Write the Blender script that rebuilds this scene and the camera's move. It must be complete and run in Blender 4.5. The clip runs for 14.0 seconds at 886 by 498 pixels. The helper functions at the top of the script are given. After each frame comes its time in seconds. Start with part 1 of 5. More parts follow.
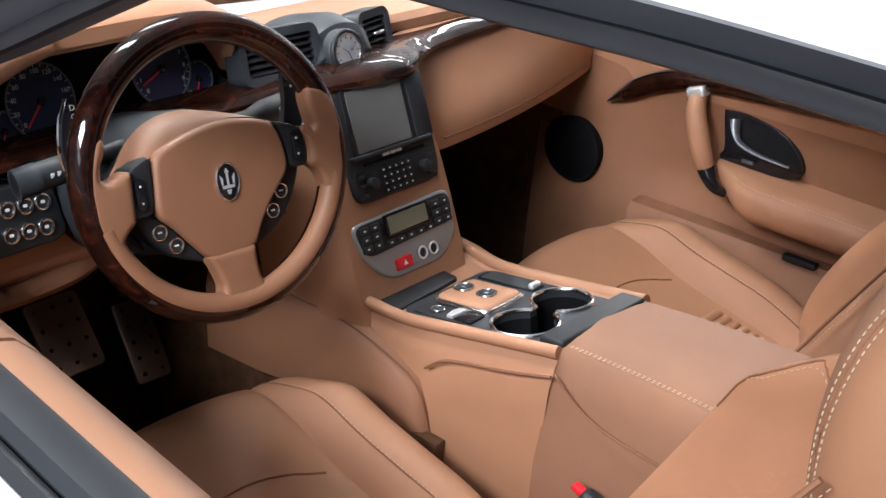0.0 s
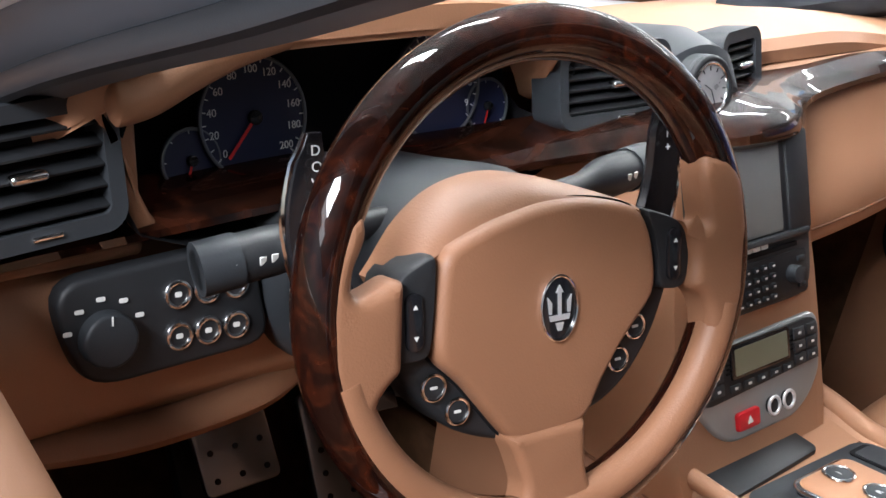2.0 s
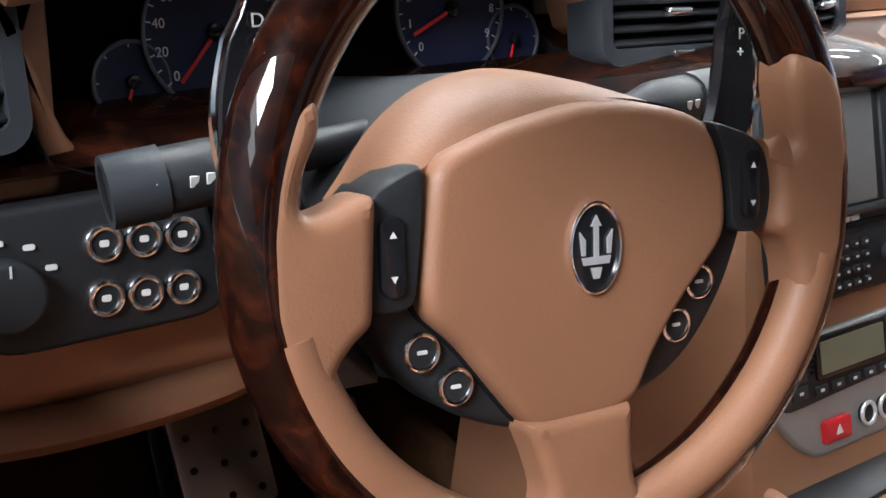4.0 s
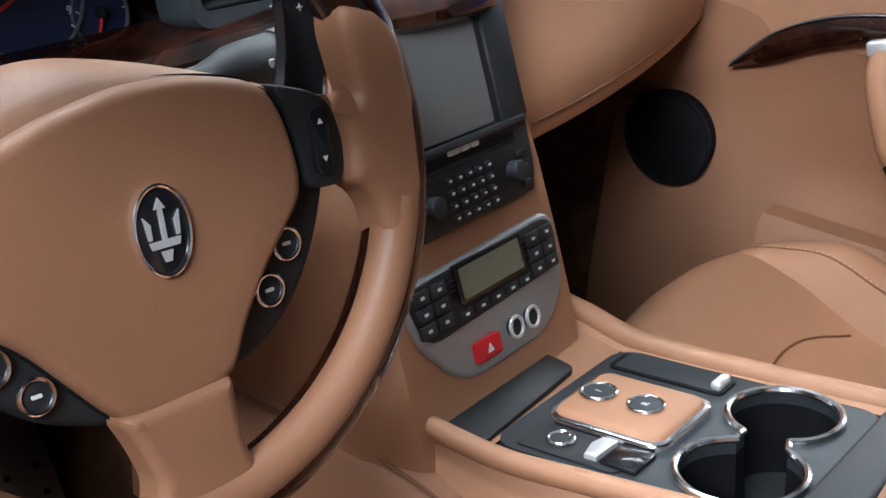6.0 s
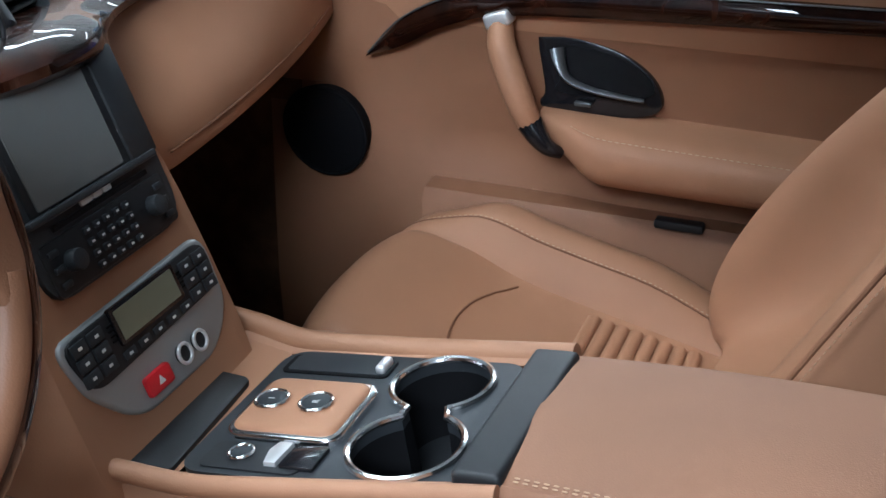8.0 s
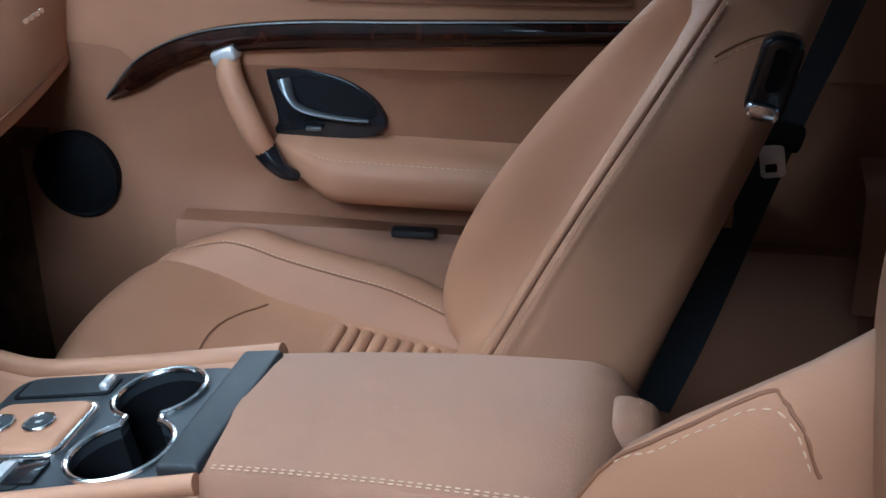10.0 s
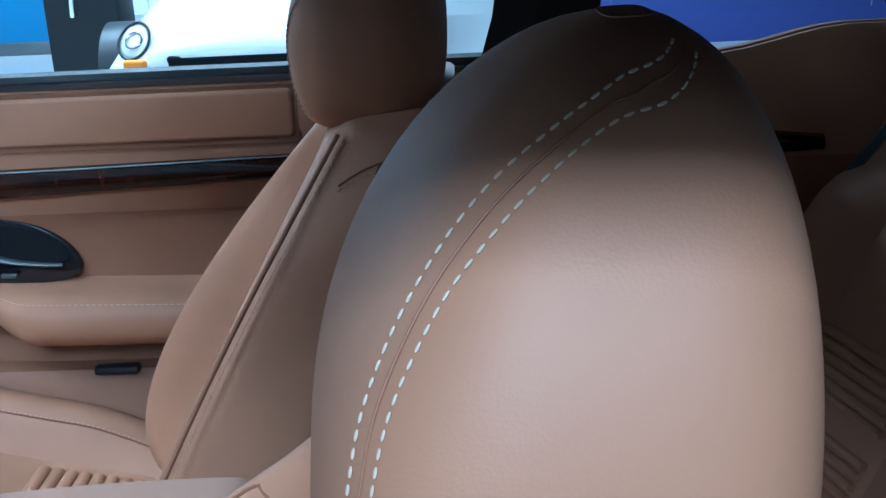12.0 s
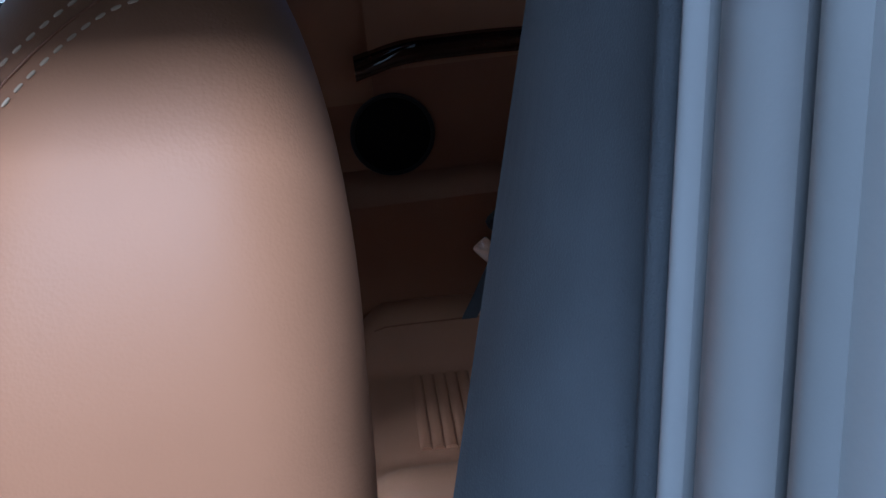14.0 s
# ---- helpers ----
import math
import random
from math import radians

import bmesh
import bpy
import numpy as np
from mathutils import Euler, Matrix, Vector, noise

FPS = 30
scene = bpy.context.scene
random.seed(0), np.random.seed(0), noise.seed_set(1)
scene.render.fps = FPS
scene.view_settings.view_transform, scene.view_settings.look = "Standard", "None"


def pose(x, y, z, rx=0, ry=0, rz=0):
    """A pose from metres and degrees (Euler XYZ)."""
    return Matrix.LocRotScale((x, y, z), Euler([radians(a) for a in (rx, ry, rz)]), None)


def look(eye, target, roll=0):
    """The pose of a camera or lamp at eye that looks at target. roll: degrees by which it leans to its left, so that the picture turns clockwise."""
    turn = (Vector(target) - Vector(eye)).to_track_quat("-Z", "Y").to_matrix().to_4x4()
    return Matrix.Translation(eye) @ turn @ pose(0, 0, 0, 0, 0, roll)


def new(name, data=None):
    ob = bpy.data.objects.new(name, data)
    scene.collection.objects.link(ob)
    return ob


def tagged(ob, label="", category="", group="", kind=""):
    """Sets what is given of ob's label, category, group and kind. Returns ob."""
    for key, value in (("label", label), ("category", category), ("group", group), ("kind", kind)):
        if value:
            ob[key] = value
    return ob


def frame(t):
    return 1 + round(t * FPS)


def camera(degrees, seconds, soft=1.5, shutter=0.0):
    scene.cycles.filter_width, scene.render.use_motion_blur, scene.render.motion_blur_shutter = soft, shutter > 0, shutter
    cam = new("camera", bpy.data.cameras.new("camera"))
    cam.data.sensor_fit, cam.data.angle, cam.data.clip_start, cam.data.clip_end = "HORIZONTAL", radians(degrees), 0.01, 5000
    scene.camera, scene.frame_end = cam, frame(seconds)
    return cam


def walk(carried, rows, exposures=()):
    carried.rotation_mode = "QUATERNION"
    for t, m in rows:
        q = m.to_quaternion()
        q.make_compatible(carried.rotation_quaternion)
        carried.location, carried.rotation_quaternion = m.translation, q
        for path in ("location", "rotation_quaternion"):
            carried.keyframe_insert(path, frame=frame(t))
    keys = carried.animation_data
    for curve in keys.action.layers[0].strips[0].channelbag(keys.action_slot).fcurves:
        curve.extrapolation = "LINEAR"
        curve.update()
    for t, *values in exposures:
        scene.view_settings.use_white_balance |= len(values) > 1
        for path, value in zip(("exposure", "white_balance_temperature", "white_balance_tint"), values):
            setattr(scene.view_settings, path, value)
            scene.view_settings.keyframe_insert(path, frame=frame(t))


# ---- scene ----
cam = camera(40.0, 14.0)
PATH = [
    (0, (-1.176, -0.915, 1.35), (0.238, 0.207, 0.489), 4.5),
    (0.5, (-1.159, -0.775, 1.331), (0.295, 0.307, 0.485), 3.8),
    (1, (-1.049, -0.66, 1.288), (0.339, 0.469, 0.393), 5.7),
    (1.5, (-0.952, -0.546, 1.229), (0.295, 0.703, 0.289), 6.3),
    (2, (-0.893, -0.413, 1.185), (0.352, 0.885, 0.309), 9.1),
    (2.2, (-0.864, -0.372, 1.162), (0.375, 0.943, 0.306), 8.6),
    (4.3, (-0.757, -0.33, 1.055), (0.432, 1.054, 0.236), 7.9),
    (4.5, (-0.749, -0.337, 1.055), (0.495, 0.988, 0.222), 8.3),
    (5, (-0.737, -0.349, 1.06), (0.607, 0.866, 0.212), 7.2),
    (5.5, (-0.723, -0.361, 1.067), (0.697, 0.758, 0.213), 6.3),
    (6, (-0.712, -0.371, 1.075), (0.762, 0.667, 0.209), 4.7),
    (6.5, (-0.707, -0.384, 1.086), (0.841, 0.553, 0.232), 3.1),
    (7, (-0.706, -0.398, 1.098), (0.911, 0.416, 0.248), 2.1),
    (7.5, (-0.701, -0.419, 1.102), (0.94, 0.306, 0.219), -0.2),
    (7.7, (-0.703, -0.428, 1.112), (0.952, 0.265, 0.229), -0.2),
    (10, (-0.772, -0.588, 1.144), (1.0, -0.187, 0.307), -2.0),
    (10.5, (-0.782, -0.628, 1.155), (1.053, -0.33, 0.416), -1.9),
    (11, (-0.804, -0.66, 1.165), (1.062, -0.419, 0.487), -2.1),
    (11.5, (-0.831, -0.703, 1.167), (1.049, -0.501, 0.517), -2.4),
    (12, (-0.831, -0.75, 1.173), (1.052, -0.659, 0.505), -3.1),
    (12.5, (-0.83, -0.807, 1.167), (1.038, -0.775, 0.453), -2.8),
    (13, (-0.84, -0.836, 1.153), (1.016, -0.864, 0.407), -3.0),
    (13.5, (-0.836, -0.862, 1.143), (1.001, -0.943, 0.354), -5.7),
    (14, (-0.862, -0.877, 1.158), (0.969, -0.961, 0.358), -6.4),
]
EXPOSURES = [(0, -0.2, 6000, 10), (2, 0.2, 6000, 8), (5, 0.0, 5800, 6), (6.5, -0.35, 5500, 3), (7.7, -0.6, 5300, 1), (10, -0.5, 4700, -3), (10.6, 0.0, 4050, -13), (11.4, -0.05, 4000, -14), (12, -0.35, 4050, -9), (12.5, -0.45, 4200, 0), (13.1, -0.75, 4350, 4), (14, -0.35, 4500, 3)]
walk(cam, [(t, look(eye, target, roll)) for t, eye, target, roll in PATH], EXPOSURES)

# ---- world and light ----
world = bpy.data.worlds.new("sky")
scene.world = world
world.use_nodes = True
wn = world.node_tree.nodes
sky = wn.new("ShaderNodeTexSky")
sky.sky_type = "NISHITA"
sky.sun_disc = False
sky.sun_elevation, sky.sun_rotation = radians(38), radians(-106)
world.node_tree.links.new(sky.outputs[0], wn["Background"].inputs[0])
wn["Background"].inputs[1].default_value = 0.034


def lamp(kind, name, m, energy, color=(1, 1, 1), size=(1, 1), angle=0.0):
    d = bpy.data.lights.new(name, kind)
    d.energy, d.color = energy, color
    if kind == "AREA":
        d.shape, d.size, d.size_y = "RECTANGLE", *size
    else:
        d.angle = radians(angle)
    ob = new(name, d)
    ob.matrix_world = m
    return ob


lamp("SUN", "sun", look((-3.2, -0.9, 2.6), (0, 0, 0)), 0.3, (0.97, 0.98, 1.0), angle=24)
# unseen overhead lamps added to light the cabin and the parked car
ADDED_LAMPS = [(-3.5, -0.8, 500), (-4.4, -0.5, 30), (-5.2, -1.9, 30), (-0.6, 1.25, 62), (0.4, 1.6, 46), (3.6, 2.2, 60), (5.2, 0.7, 270), (5.2, 3.4, 250)]
for x, y, w in ADDED_LAMPS:
    lamp("AREA", "added_lamp", look((x, y, 3.02), (x, y, 0)), w, (1.0, 0.97, 0.93) if x > -2 else (1.0, 0.97, 0.97), (0.24 if x > -1 else 1.3, 1.9))

# ---- materials ----


def mat(name, color, rough=0.5, metal=0.0, vary=0.1, grain=60.0, bump=0.15, fine=700.0, fine_bump=0.1, coat=0.0, spec=0.5, dist=0.002):
    m = bpy.data.materials.new(name)
    m.use_nodes = True
    n, l = m.node_tree.nodes, m.node_tree.links
    b = n["Principled BSDF"]
    b.inputs["Roughness"].default_value, b.inputs["Metallic"].default_value = rough, metal
    b.inputs["Coat Weight"].default_value = coat
    b.inputs["Coat Roughness"].default_value = 0.015
    b.inputs["Specular IOR Level"].default_value = spec
    tc = n.new("ShaderNodeTexCoord")
    big, small = n.new("ShaderNodeTexNoise"), n.new("ShaderNodeTexNoise")
    big.inputs["Scale"].default_value, small.inputs["Scale"].default_value = grain / 8, fine
    big.inputs["Detail"].default_value = 5
    l.new(tc.outputs["Object"], big.inputs["Vector"])
    l.new(tc.outputs["Object"], small.inputs["Vector"])
    ramp = n.new("ShaderNodeMapRange")
    ramp.inputs[1].default_value, ramp.inputs[2].default_value = 0.3, 0.7
    ramp.inputs[3].default_value, ramp.inputs[4].default_value = 1 - vary, 1 + vary
    l.new(big.outputs["Fac"], ramp.inputs[0])
    mix = n.new("ShaderNodeVectorMath")
    mix.operation = "SCALE"
    mix.inputs[0].default_value = color
    l.new(ramp.outputs[0], mix.inputs["Scale"])
    l.new(mix.outputs[0], b.inputs["Base Color"])
    rr = n.new("ShaderNodeMapRange")
    rr.inputs[3].default_value, rr.inputs[4].default_value = max(0.02, rough - 0.08), min(1, rough + 0.08)
    l.new(big.outputs["Fac"], rr.inputs[0])
    if metal < 0.9 and coat == 0:
        l.new(rr.outputs[0], b.inputs["Roughness"])
    b1, b2 = n.new("ShaderNodeBump"), n.new("ShaderNodeBump")
    b1.inputs["Strength"].default_value, b1.inputs["Distance"].default_value = bump, dist
    b2.inputs["Strength"].default_value, b2.inputs["Distance"].default_value = fine_bump, 0.0006
    l.new(big.outputs["Fac"], b1.inputs["Height"])
    l.new(small.outputs["Fac"], b2.inputs["Height"])
    l.new(b1.outputs[0], b2.inputs["Normal"])
    l.new(b2.outputs[0], b.inputs["Normal"])
    return m


def leather(name, color, rough=0.58):
    """Pebbled leather: cells of about a millimetre, soft stains."""
    m = mat(name, color, rough, vary=0.08, grain=50, bump=0.12, fine=900, fine_bump=0.12, spec=0.4)
    n, l = m.node_tree.nodes, m.node_tree.links
    v = n.new("ShaderNodeTexVoronoi")
    v.inputs["Scale"].default_value = 620
    l.new(n["Texture Coordinate"].outputs["Object"], v.inputs["Vector"])
    k = n.new("ShaderNodeBump")
    k.inputs["Strength"].default_value, k.inputs["Distance"].default_value = 0.18, 0.0005
    l.new(v.outputs["Distance"], k.inputs["Height"])
    b = n["Principled BSDF"]
    old = b.inputs["Normal"].links[0].from_socket
    l.new(old, k.inputs["Normal"])
    l.new(k.outputs[0], b.inputs["Normal"])
    return m


def burl(name, dark, light, scale=16.0):
    """Lacquered burr wood: swirling dark figure under a clear coat."""
    m = mat(name, dark, 0.4, vary=0.1, coat=1.0, spec=0.03, fine_bump=0.0, bump=0.0)
    n, l = m.node_tree.nodes, m.node_tree.links
    a, c = n.new("ShaderNodeTexNoise"), n.new("ShaderNodeValToRGB")
    a.inputs["Scale"].default_value, a.inputs["Detail"].default_value, a.inputs["Distortion"].default_value = scale, 9, 2.6
    l.new(n["Texture Coordinate"].outputs["Object"], a.inputs["Vector"])
    c.color_ramp.elements[0].position, c.color_ramp.elements[0].color = 0.42, (*dark, 1)
    c.color_ramp.elements[1].position, c.color_ramp.elements[1].color = 0.72, (*light, 1)
    l.new(a.outputs["Fac"], c.inputs[0])
    l.new(c.outputs[0], n["Principled BSDF"].inputs["Base Color"])
    return m


def glass(name, tint=(1, 1, 1), rough=0.0):
    m = bpy.data.materials.new(name)
    m.use_nodes = True
    b = m.node_tree.nodes["Principled BSDF"]
    b.inputs["Base Color"].default_value = (*tint, 1)
    b.inputs["Transmission Weight"].default_value, b.inputs["Roughness"].default_value, b.inputs["IOR"].default_value = 1.0, rough, 1.02
    return m


def glow(name, color, strength):
    m = bpy.data.materials.new(name)
    m.use_nodes = True
    b = m.node_tree.nodes["Principled BSDF"]
    b.inputs["Base Color"].default_value = (*color, 1)
    b.inputs["Emission Color"].default_value = (*color, 1)
    b.inputs["Emission Strength"].default_value = strength
    return m


TAN = leather("tan_leather", (0.33, 0.163, 0.088))
# redder wheel leather, also darkened in colour for the dim light on the wheel
WHEEL_TAN_SHADED = leather("shaded_wheel_leather", (0.225, 0.106, 0.056), 0.5)
# browner lid leather, its colour also lowered to offset the lamps falling on it
ARM_TAN_DIMMED = leather("dimmed_armrest_leather", (0.225, 0.11, 0.061), 0.7)
# the same tan leather with shade put into its colour, for side and lower parts
TAN_SHADED = leather("shaded_tan_leather", (0.235, 0.108, 0.056), 0.62)
THREAD = mat("cream_thread", (0.48, 0.37, 0.26), 0.7, vary=0.05)
THREAD_TAN = mat("tan_thread", (0.45, 0.29, 0.18), 0.7, vary=0.05)
SEAM = mat("seam_shadow_cord", (0.17, 0.07, 0.03), 0.7)
BLACK = mat("black_soft_plastic", (0.013, 0.014, 0.016), 0.52, spec=0.35, vary=0.12, fine_bump=0.15)
GREY = mat("charcoal_soft_plastic", (0.022, 0.025, 0.029), 0.55, spec=0.35, vary=0.1, fine_bump=0.15)
GLOSS = mat("gloss_black_plastic", (0.01, 0.01, 0.012), 0.16, vary=0.1, fine_bump=0.0, bump=0.0)
DARK = mat("black_hollow", (0.005, 0.005, 0.006), 0.7, spec=0.12)
CHROME = mat("chrome", (0.93, 0.93, 0.94), 0.16, 1.0, vary=0.02, bump=0.0, fine_bump=0.02)
SATIN = mat("satin_grey_metal", (0.16, 0.17, 0.18), 0.34, 0.75, vary=0.05, bump=0.02)
SILVER = mat("bright_silver", (0.85, 0.85, 0.86), 0.34, 0.7, vary=0.03, bump=0.0)
ALU = mat("brushed_aluminium", (0.5, 0.5, 0.5), 0.35, 1.0, vary=0.1)
WOOD = burl("dark_burr_wood", (0.006, 0.0022, 0.0015), (0.035, 0.009, 0.004))
WOOD_RIM = burl("red_burr_wood", (0.007, 0.0022, 0.0016), (0.034, 0.007, 0.0026), 42)
BRUSHED = mat("brushed_grey_metal", (0.3, 0.31, 0.31), 0.4, 0.35, vary=0.06, bump=0.02)
CARPET = mat("brown_carpet", (0.1, 0.05, 0.026), 0.95, vary=0.25, grain=300, bump=0.5, fine=1500, fine_bump=0.8, spec=0.1)
SUEDE = mat("blue_grey_suede", (0.031, 0.036, 0.044), 0.85, vary=0.3, grain=110, bump=0.2, fine=1600, fine_bump=0.5, spec=0.2)
PALE_RUBBER = mat("pale_grey_rubber", (0.15, 0.16, 0.175), 0.5, vary=0.12)
MID_RUBBER = mat("slate_rubber", (0.09, 0.096, 0.105), 0.5, vary=0.12)
RUBBER = mat("grey_rubber", (0.08, 0.09, 0.11), 0.55, vary=0.12)
SEAL = mat("black_rubber", (0.014, 0.015, 0.018), 0.45)
PAINT = mat("white_car_paint", (0.8, 0.81, 0.83), 0.25, vary=0.02, coat=0.8, bump=0.0, fine_bump=0.0)
SCREEN = mat("grey_display_glass", (0.115, 0.115, 0.112), 0.22, vary=0.03, bump=0.0, fine_bump=0.0)
LCD = mat("green_grey_lcd", (0.17, 0.175, 0.12), 0.3, vary=0.03, bump=0.0)
RED = mat("red_button_plastic", (0.5, 0.012, 0.02), 0.3, vary=0.05)
MARK = mat("white_print", (0.62, 0.62, 0.6), 0.5, vary=0.02)
DIAL = mat("blue_dial_face", (0.012, 0.016, 0.045), 0.35, vary=0.1)
NEEDLE = mat("red_needle", (0.6, 0.02, 0.02), 0.4)
WEBBING = mat("black_belt_webbing", (0.016, 0.018, 0.022), 0.7, vary=0.1, fine=1800, fine_bump=0.5)
WEB_BLUE = mat("slate_belt_webbing", (0.06, 0.075, 0.09), 0.7, vary=0.1, fine=1800, fine_bump=0.5)
GLASS = glass("window_glass", (0.96, 0.985, 0.98))
CEILING = mat("grey_ceiling_paint", (0.4, 0.4, 0.4), 0.8, vary=0.08, grain=6)
GROUND = mat("pale_floor_tile", (0.3, 0.31, 0.32), 0.35, vary=0.08, grain=12)
BLUE_WALL = mat("blue_wall_paint", (0.05, 0.16, 0.34), 0.6, vary=0.08, grain=6)
NAVY = mat("violet_blue_panel", (0.06, 0.075, 0.3), 0.5, vary=0.06, grain=6)
WALL = mat("white_wall_paint", (0.8, 0.82, 0.82), 0.7, vary=0.04, grain=6)
AMBER = mat("amber_lens", (0.8, 0.28, 0.02), 0.2, vary=0.03)
MIRROR = mat("mirror_glass", (0.9, 0.92, 0.93), 0.02, 1.0, vary=0.0, bump=0.0, fine_bump=0.0)

# ---- mesh helpers ----


def part(name, bm, material, parent=None, label="", smooth=True, angle=40):
    me = bpy.data.meshes.new(name)
    bmesh.ops.recalc_face_normals(bm, faces=bm.faces)
    if smooth:
        for f in bm.faces:
            f.smooth = True
        for e in bm.edges:
            if len(e.link_faces) == 2 and e.calc_face_angle(0) > radians(angle):
                e.smooth = False
    bm.to_mesh(me)
    bm.free()
    me.materials.append(material)
    ob = new(name, me)
    if parent:
        ob.parent = parent
    if label:
        ob["label"] = label
    return ob


def thing(name, label, category, group="", kind="", at=(0, 0, 0)):
    ob = new(name)
    ob.empty_display_size = 0.05
    ob.location = at
    return tagged(ob, label, category, group, kind)


def spline(points, n):
    """A smooth curve of n points through the given ones."""
    p = [Vector(q) for q in points]
    p = [2 * p[0] - p[1]] + p + [2 * p[-1] - p[-2]]
    out = []
    for i in range(n):
        s = i / (n - 1) * (len(p) - 3)
        k = min(int(s), len(p) - 4)
        t = s - k
        a, b, c, d = p[k : k + 4]
        out.append(0.5 * (2 * b + (c - a) * t + (2 * a - 5 * b + 4 * c - d) * t * t + (3 * b - a - 3 * c + d) * t**3))
    return out


def ease(a, b, x):
    t = max(0.0, min(1.0, (x - a) / (b - a)))
    return t * t * (3 - 2 * t)


def bump_at(x, c, w):
    return math.exp(-(((x - c) / w) ** 2))


def grid(rows, bm=None, close_u=False, close_v=False, cap=False):
    """A skin over rows of points."""
    bm = bm or bmesh.new()
    vs = [[bm.verts.new(p) for p in r] for r in rows]
    nr, nc = len(vs), len(vs[0])
    for i in range(nr if close_v else nr - 1):
        for j in range(nc if close_u else nc - 1):
            q = [vs[i][j], vs[i][(j + 1) % nc], vs[(i + 1) % nr][(j + 1) % nc], vs[(i + 1) % nr][j]]
            bm.faces.new(q)
    if cap:
        for r in (vs[0], vs[-1]):
            bm.faces.new(r)
    return bm


def shell(rows, thick, bm=None):
    """A skin with thickness: the rows and the same rows moved by the vector thick."""
    back = [[Vector(p) + Vector(thick) for p in r] for r in rows]
    ring = [list(a) + list(reversed(b)) for a, b in zip(rows, back)]
    return grid(ring, bm, close_u=True, cap=True)


def box(size, m=Matrix(), bevel=0.0, seg=2, bm=None):
    own = bmesh.new()
    bmesh.ops.create_cube(own, size=1, matrix=Matrix.Diagonal((*size, 1)))
    if bevel:
        bmesh.ops.bevel(own, geom=own.edges[:], offset=bevel, segments=seg, profile=0.5, affect="EDGES")
    own.transform(m)
    return merge(bm, own)


def merge(bm, own):
    if bm is None:
        return own
    me = bpy.data.meshes.new("tmp")
    own.to_mesh(me)
    own.free()
    bm.from_mesh(me)
    bpy.data.meshes.remove(me)
    return bm


def slab(outline, depth, m=Matrix(), bevel=0.0, seg=2, bm=None):
    """A plate: a 2D outline in the plane of m, its top at z = 0 and its back at -depth."""
    own = bmesh.new()
    top = own.faces.new([own.verts.new((x, y, 0)) for x, y in outline])
    low = bmesh.ops.extrude_face_region(own, geom=[top])
    bmesh.ops.translate(own, vec=(0, 0, -depth), verts=[v for v in low["geom"] if isinstance(v, bmesh.types.BMVert)])
    if bevel:
        rim = [e for e in own.edges if all(abs(v.co.z) < 1e-6 for v in e.verts)]
        bmesh.ops.bevel(own, geom=rim, offset=bevel, segments=seg, profile=0.5, affect="EDGES")
    own.transform(m)
    return merge(bm, own)


def cushion(outline, depth, m=Matrix(), r=0.007, steps=5):
    """A plate of any outline whose upper edge is rolled over by r; its top lies at z = 0."""
    count, own = len(outline), bmesh.new()
    area = sum(outline[i - 1][0] * outline[i][1] - outline[i][0] * outline[i - 1][1] for i in range(count))
    side = 1 if area > 0 else -1
    inward = []
    for i in range(count):
        d = Vector(outline[(i + 2) % count]) - Vector(outline[i - 2])
        inward.append(Vector((-d.y, d.x)).normalized() * side)
    rows = [[(x, y, -depth) for x, y in outline]]
    for k in range(steps + 1):
        a = math.pi / 2 * k / steps
        rows.append([(x + v.x * r * (1 - math.cos(a)), y + v.y * r * (1 - math.cos(a)), r * (math.sin(a) - 1)) for (x, y), v in zip(outline, inward)])
    grid(rows, own, close_u=True)
    own.verts.ensure_lookup_table()
    for start in (0, (len(rows) - 1) * count):
        ids = [own.verts[start + i] for i in range(count)]
        rim = [own.edges.get((ids[i - 1], ids[i])) for i in range(count)]
        bmesh.ops.triangle_fill(own, use_beauty=True, edges=rim)
    own.transform(m)
    return own


def rrect(w, h, r, n=5, cx=0.0, cy=0.0):
    """The outline of a rectangle with round corners."""
    out = []
    for k, (sx, sy) in enumerate(((1, 1), (-1, 1), (-1, -1), (1, -1))):
        for i in range(n + 1):
            a = radians(90 * k + 90 * i / n)
            out.append((cx + sx * (w / 2 - r) + r * math.cos(a), cy + sy * (h / 2 - r) + r * math.sin(a)))
    return out


def disc(r, n=28, rx=1.0):
    return [(r * rx * math.cos(2 * math.pi * i / n), r * math.sin(2 * math.pi * i / n)) for i in range(n)]


def tube(path, radius, n=12, bm=None, flat=1.0, closed=False, up=(0, 0, 1), cap=True):
    """A round bar along a path; radius: a number or a function of 0 to 1; flat squeezes it along its second axis."""
    pts = [Vector(p) for p in path]
    rows, count = [], len(pts)
    for i, p in enumerate(pts):
        a, b = (pts[i - 1], pts[(i + 1) % count]) if closed else (pts[max(i - 1, 0)], pts[min(i + 1, count - 1)])
        d = (b - a).normalized()
        side = d.cross(Vector(up))
        side = side.normalized() if side.length > 1e-4 else Vector((1, 0, 0))
        top = side.cross(d)
        r = radius(i / (count - 1)) if callable(radius) else radius
        rows.append([p + r * (math.cos(2 * math.pi * k / n) * side + flat * math.sin(2 * math.pi * k / n) * top) for k in range(n)])
    return grid(rows, bm, close_u=True, close_v=closed, cap=cap and not closed)


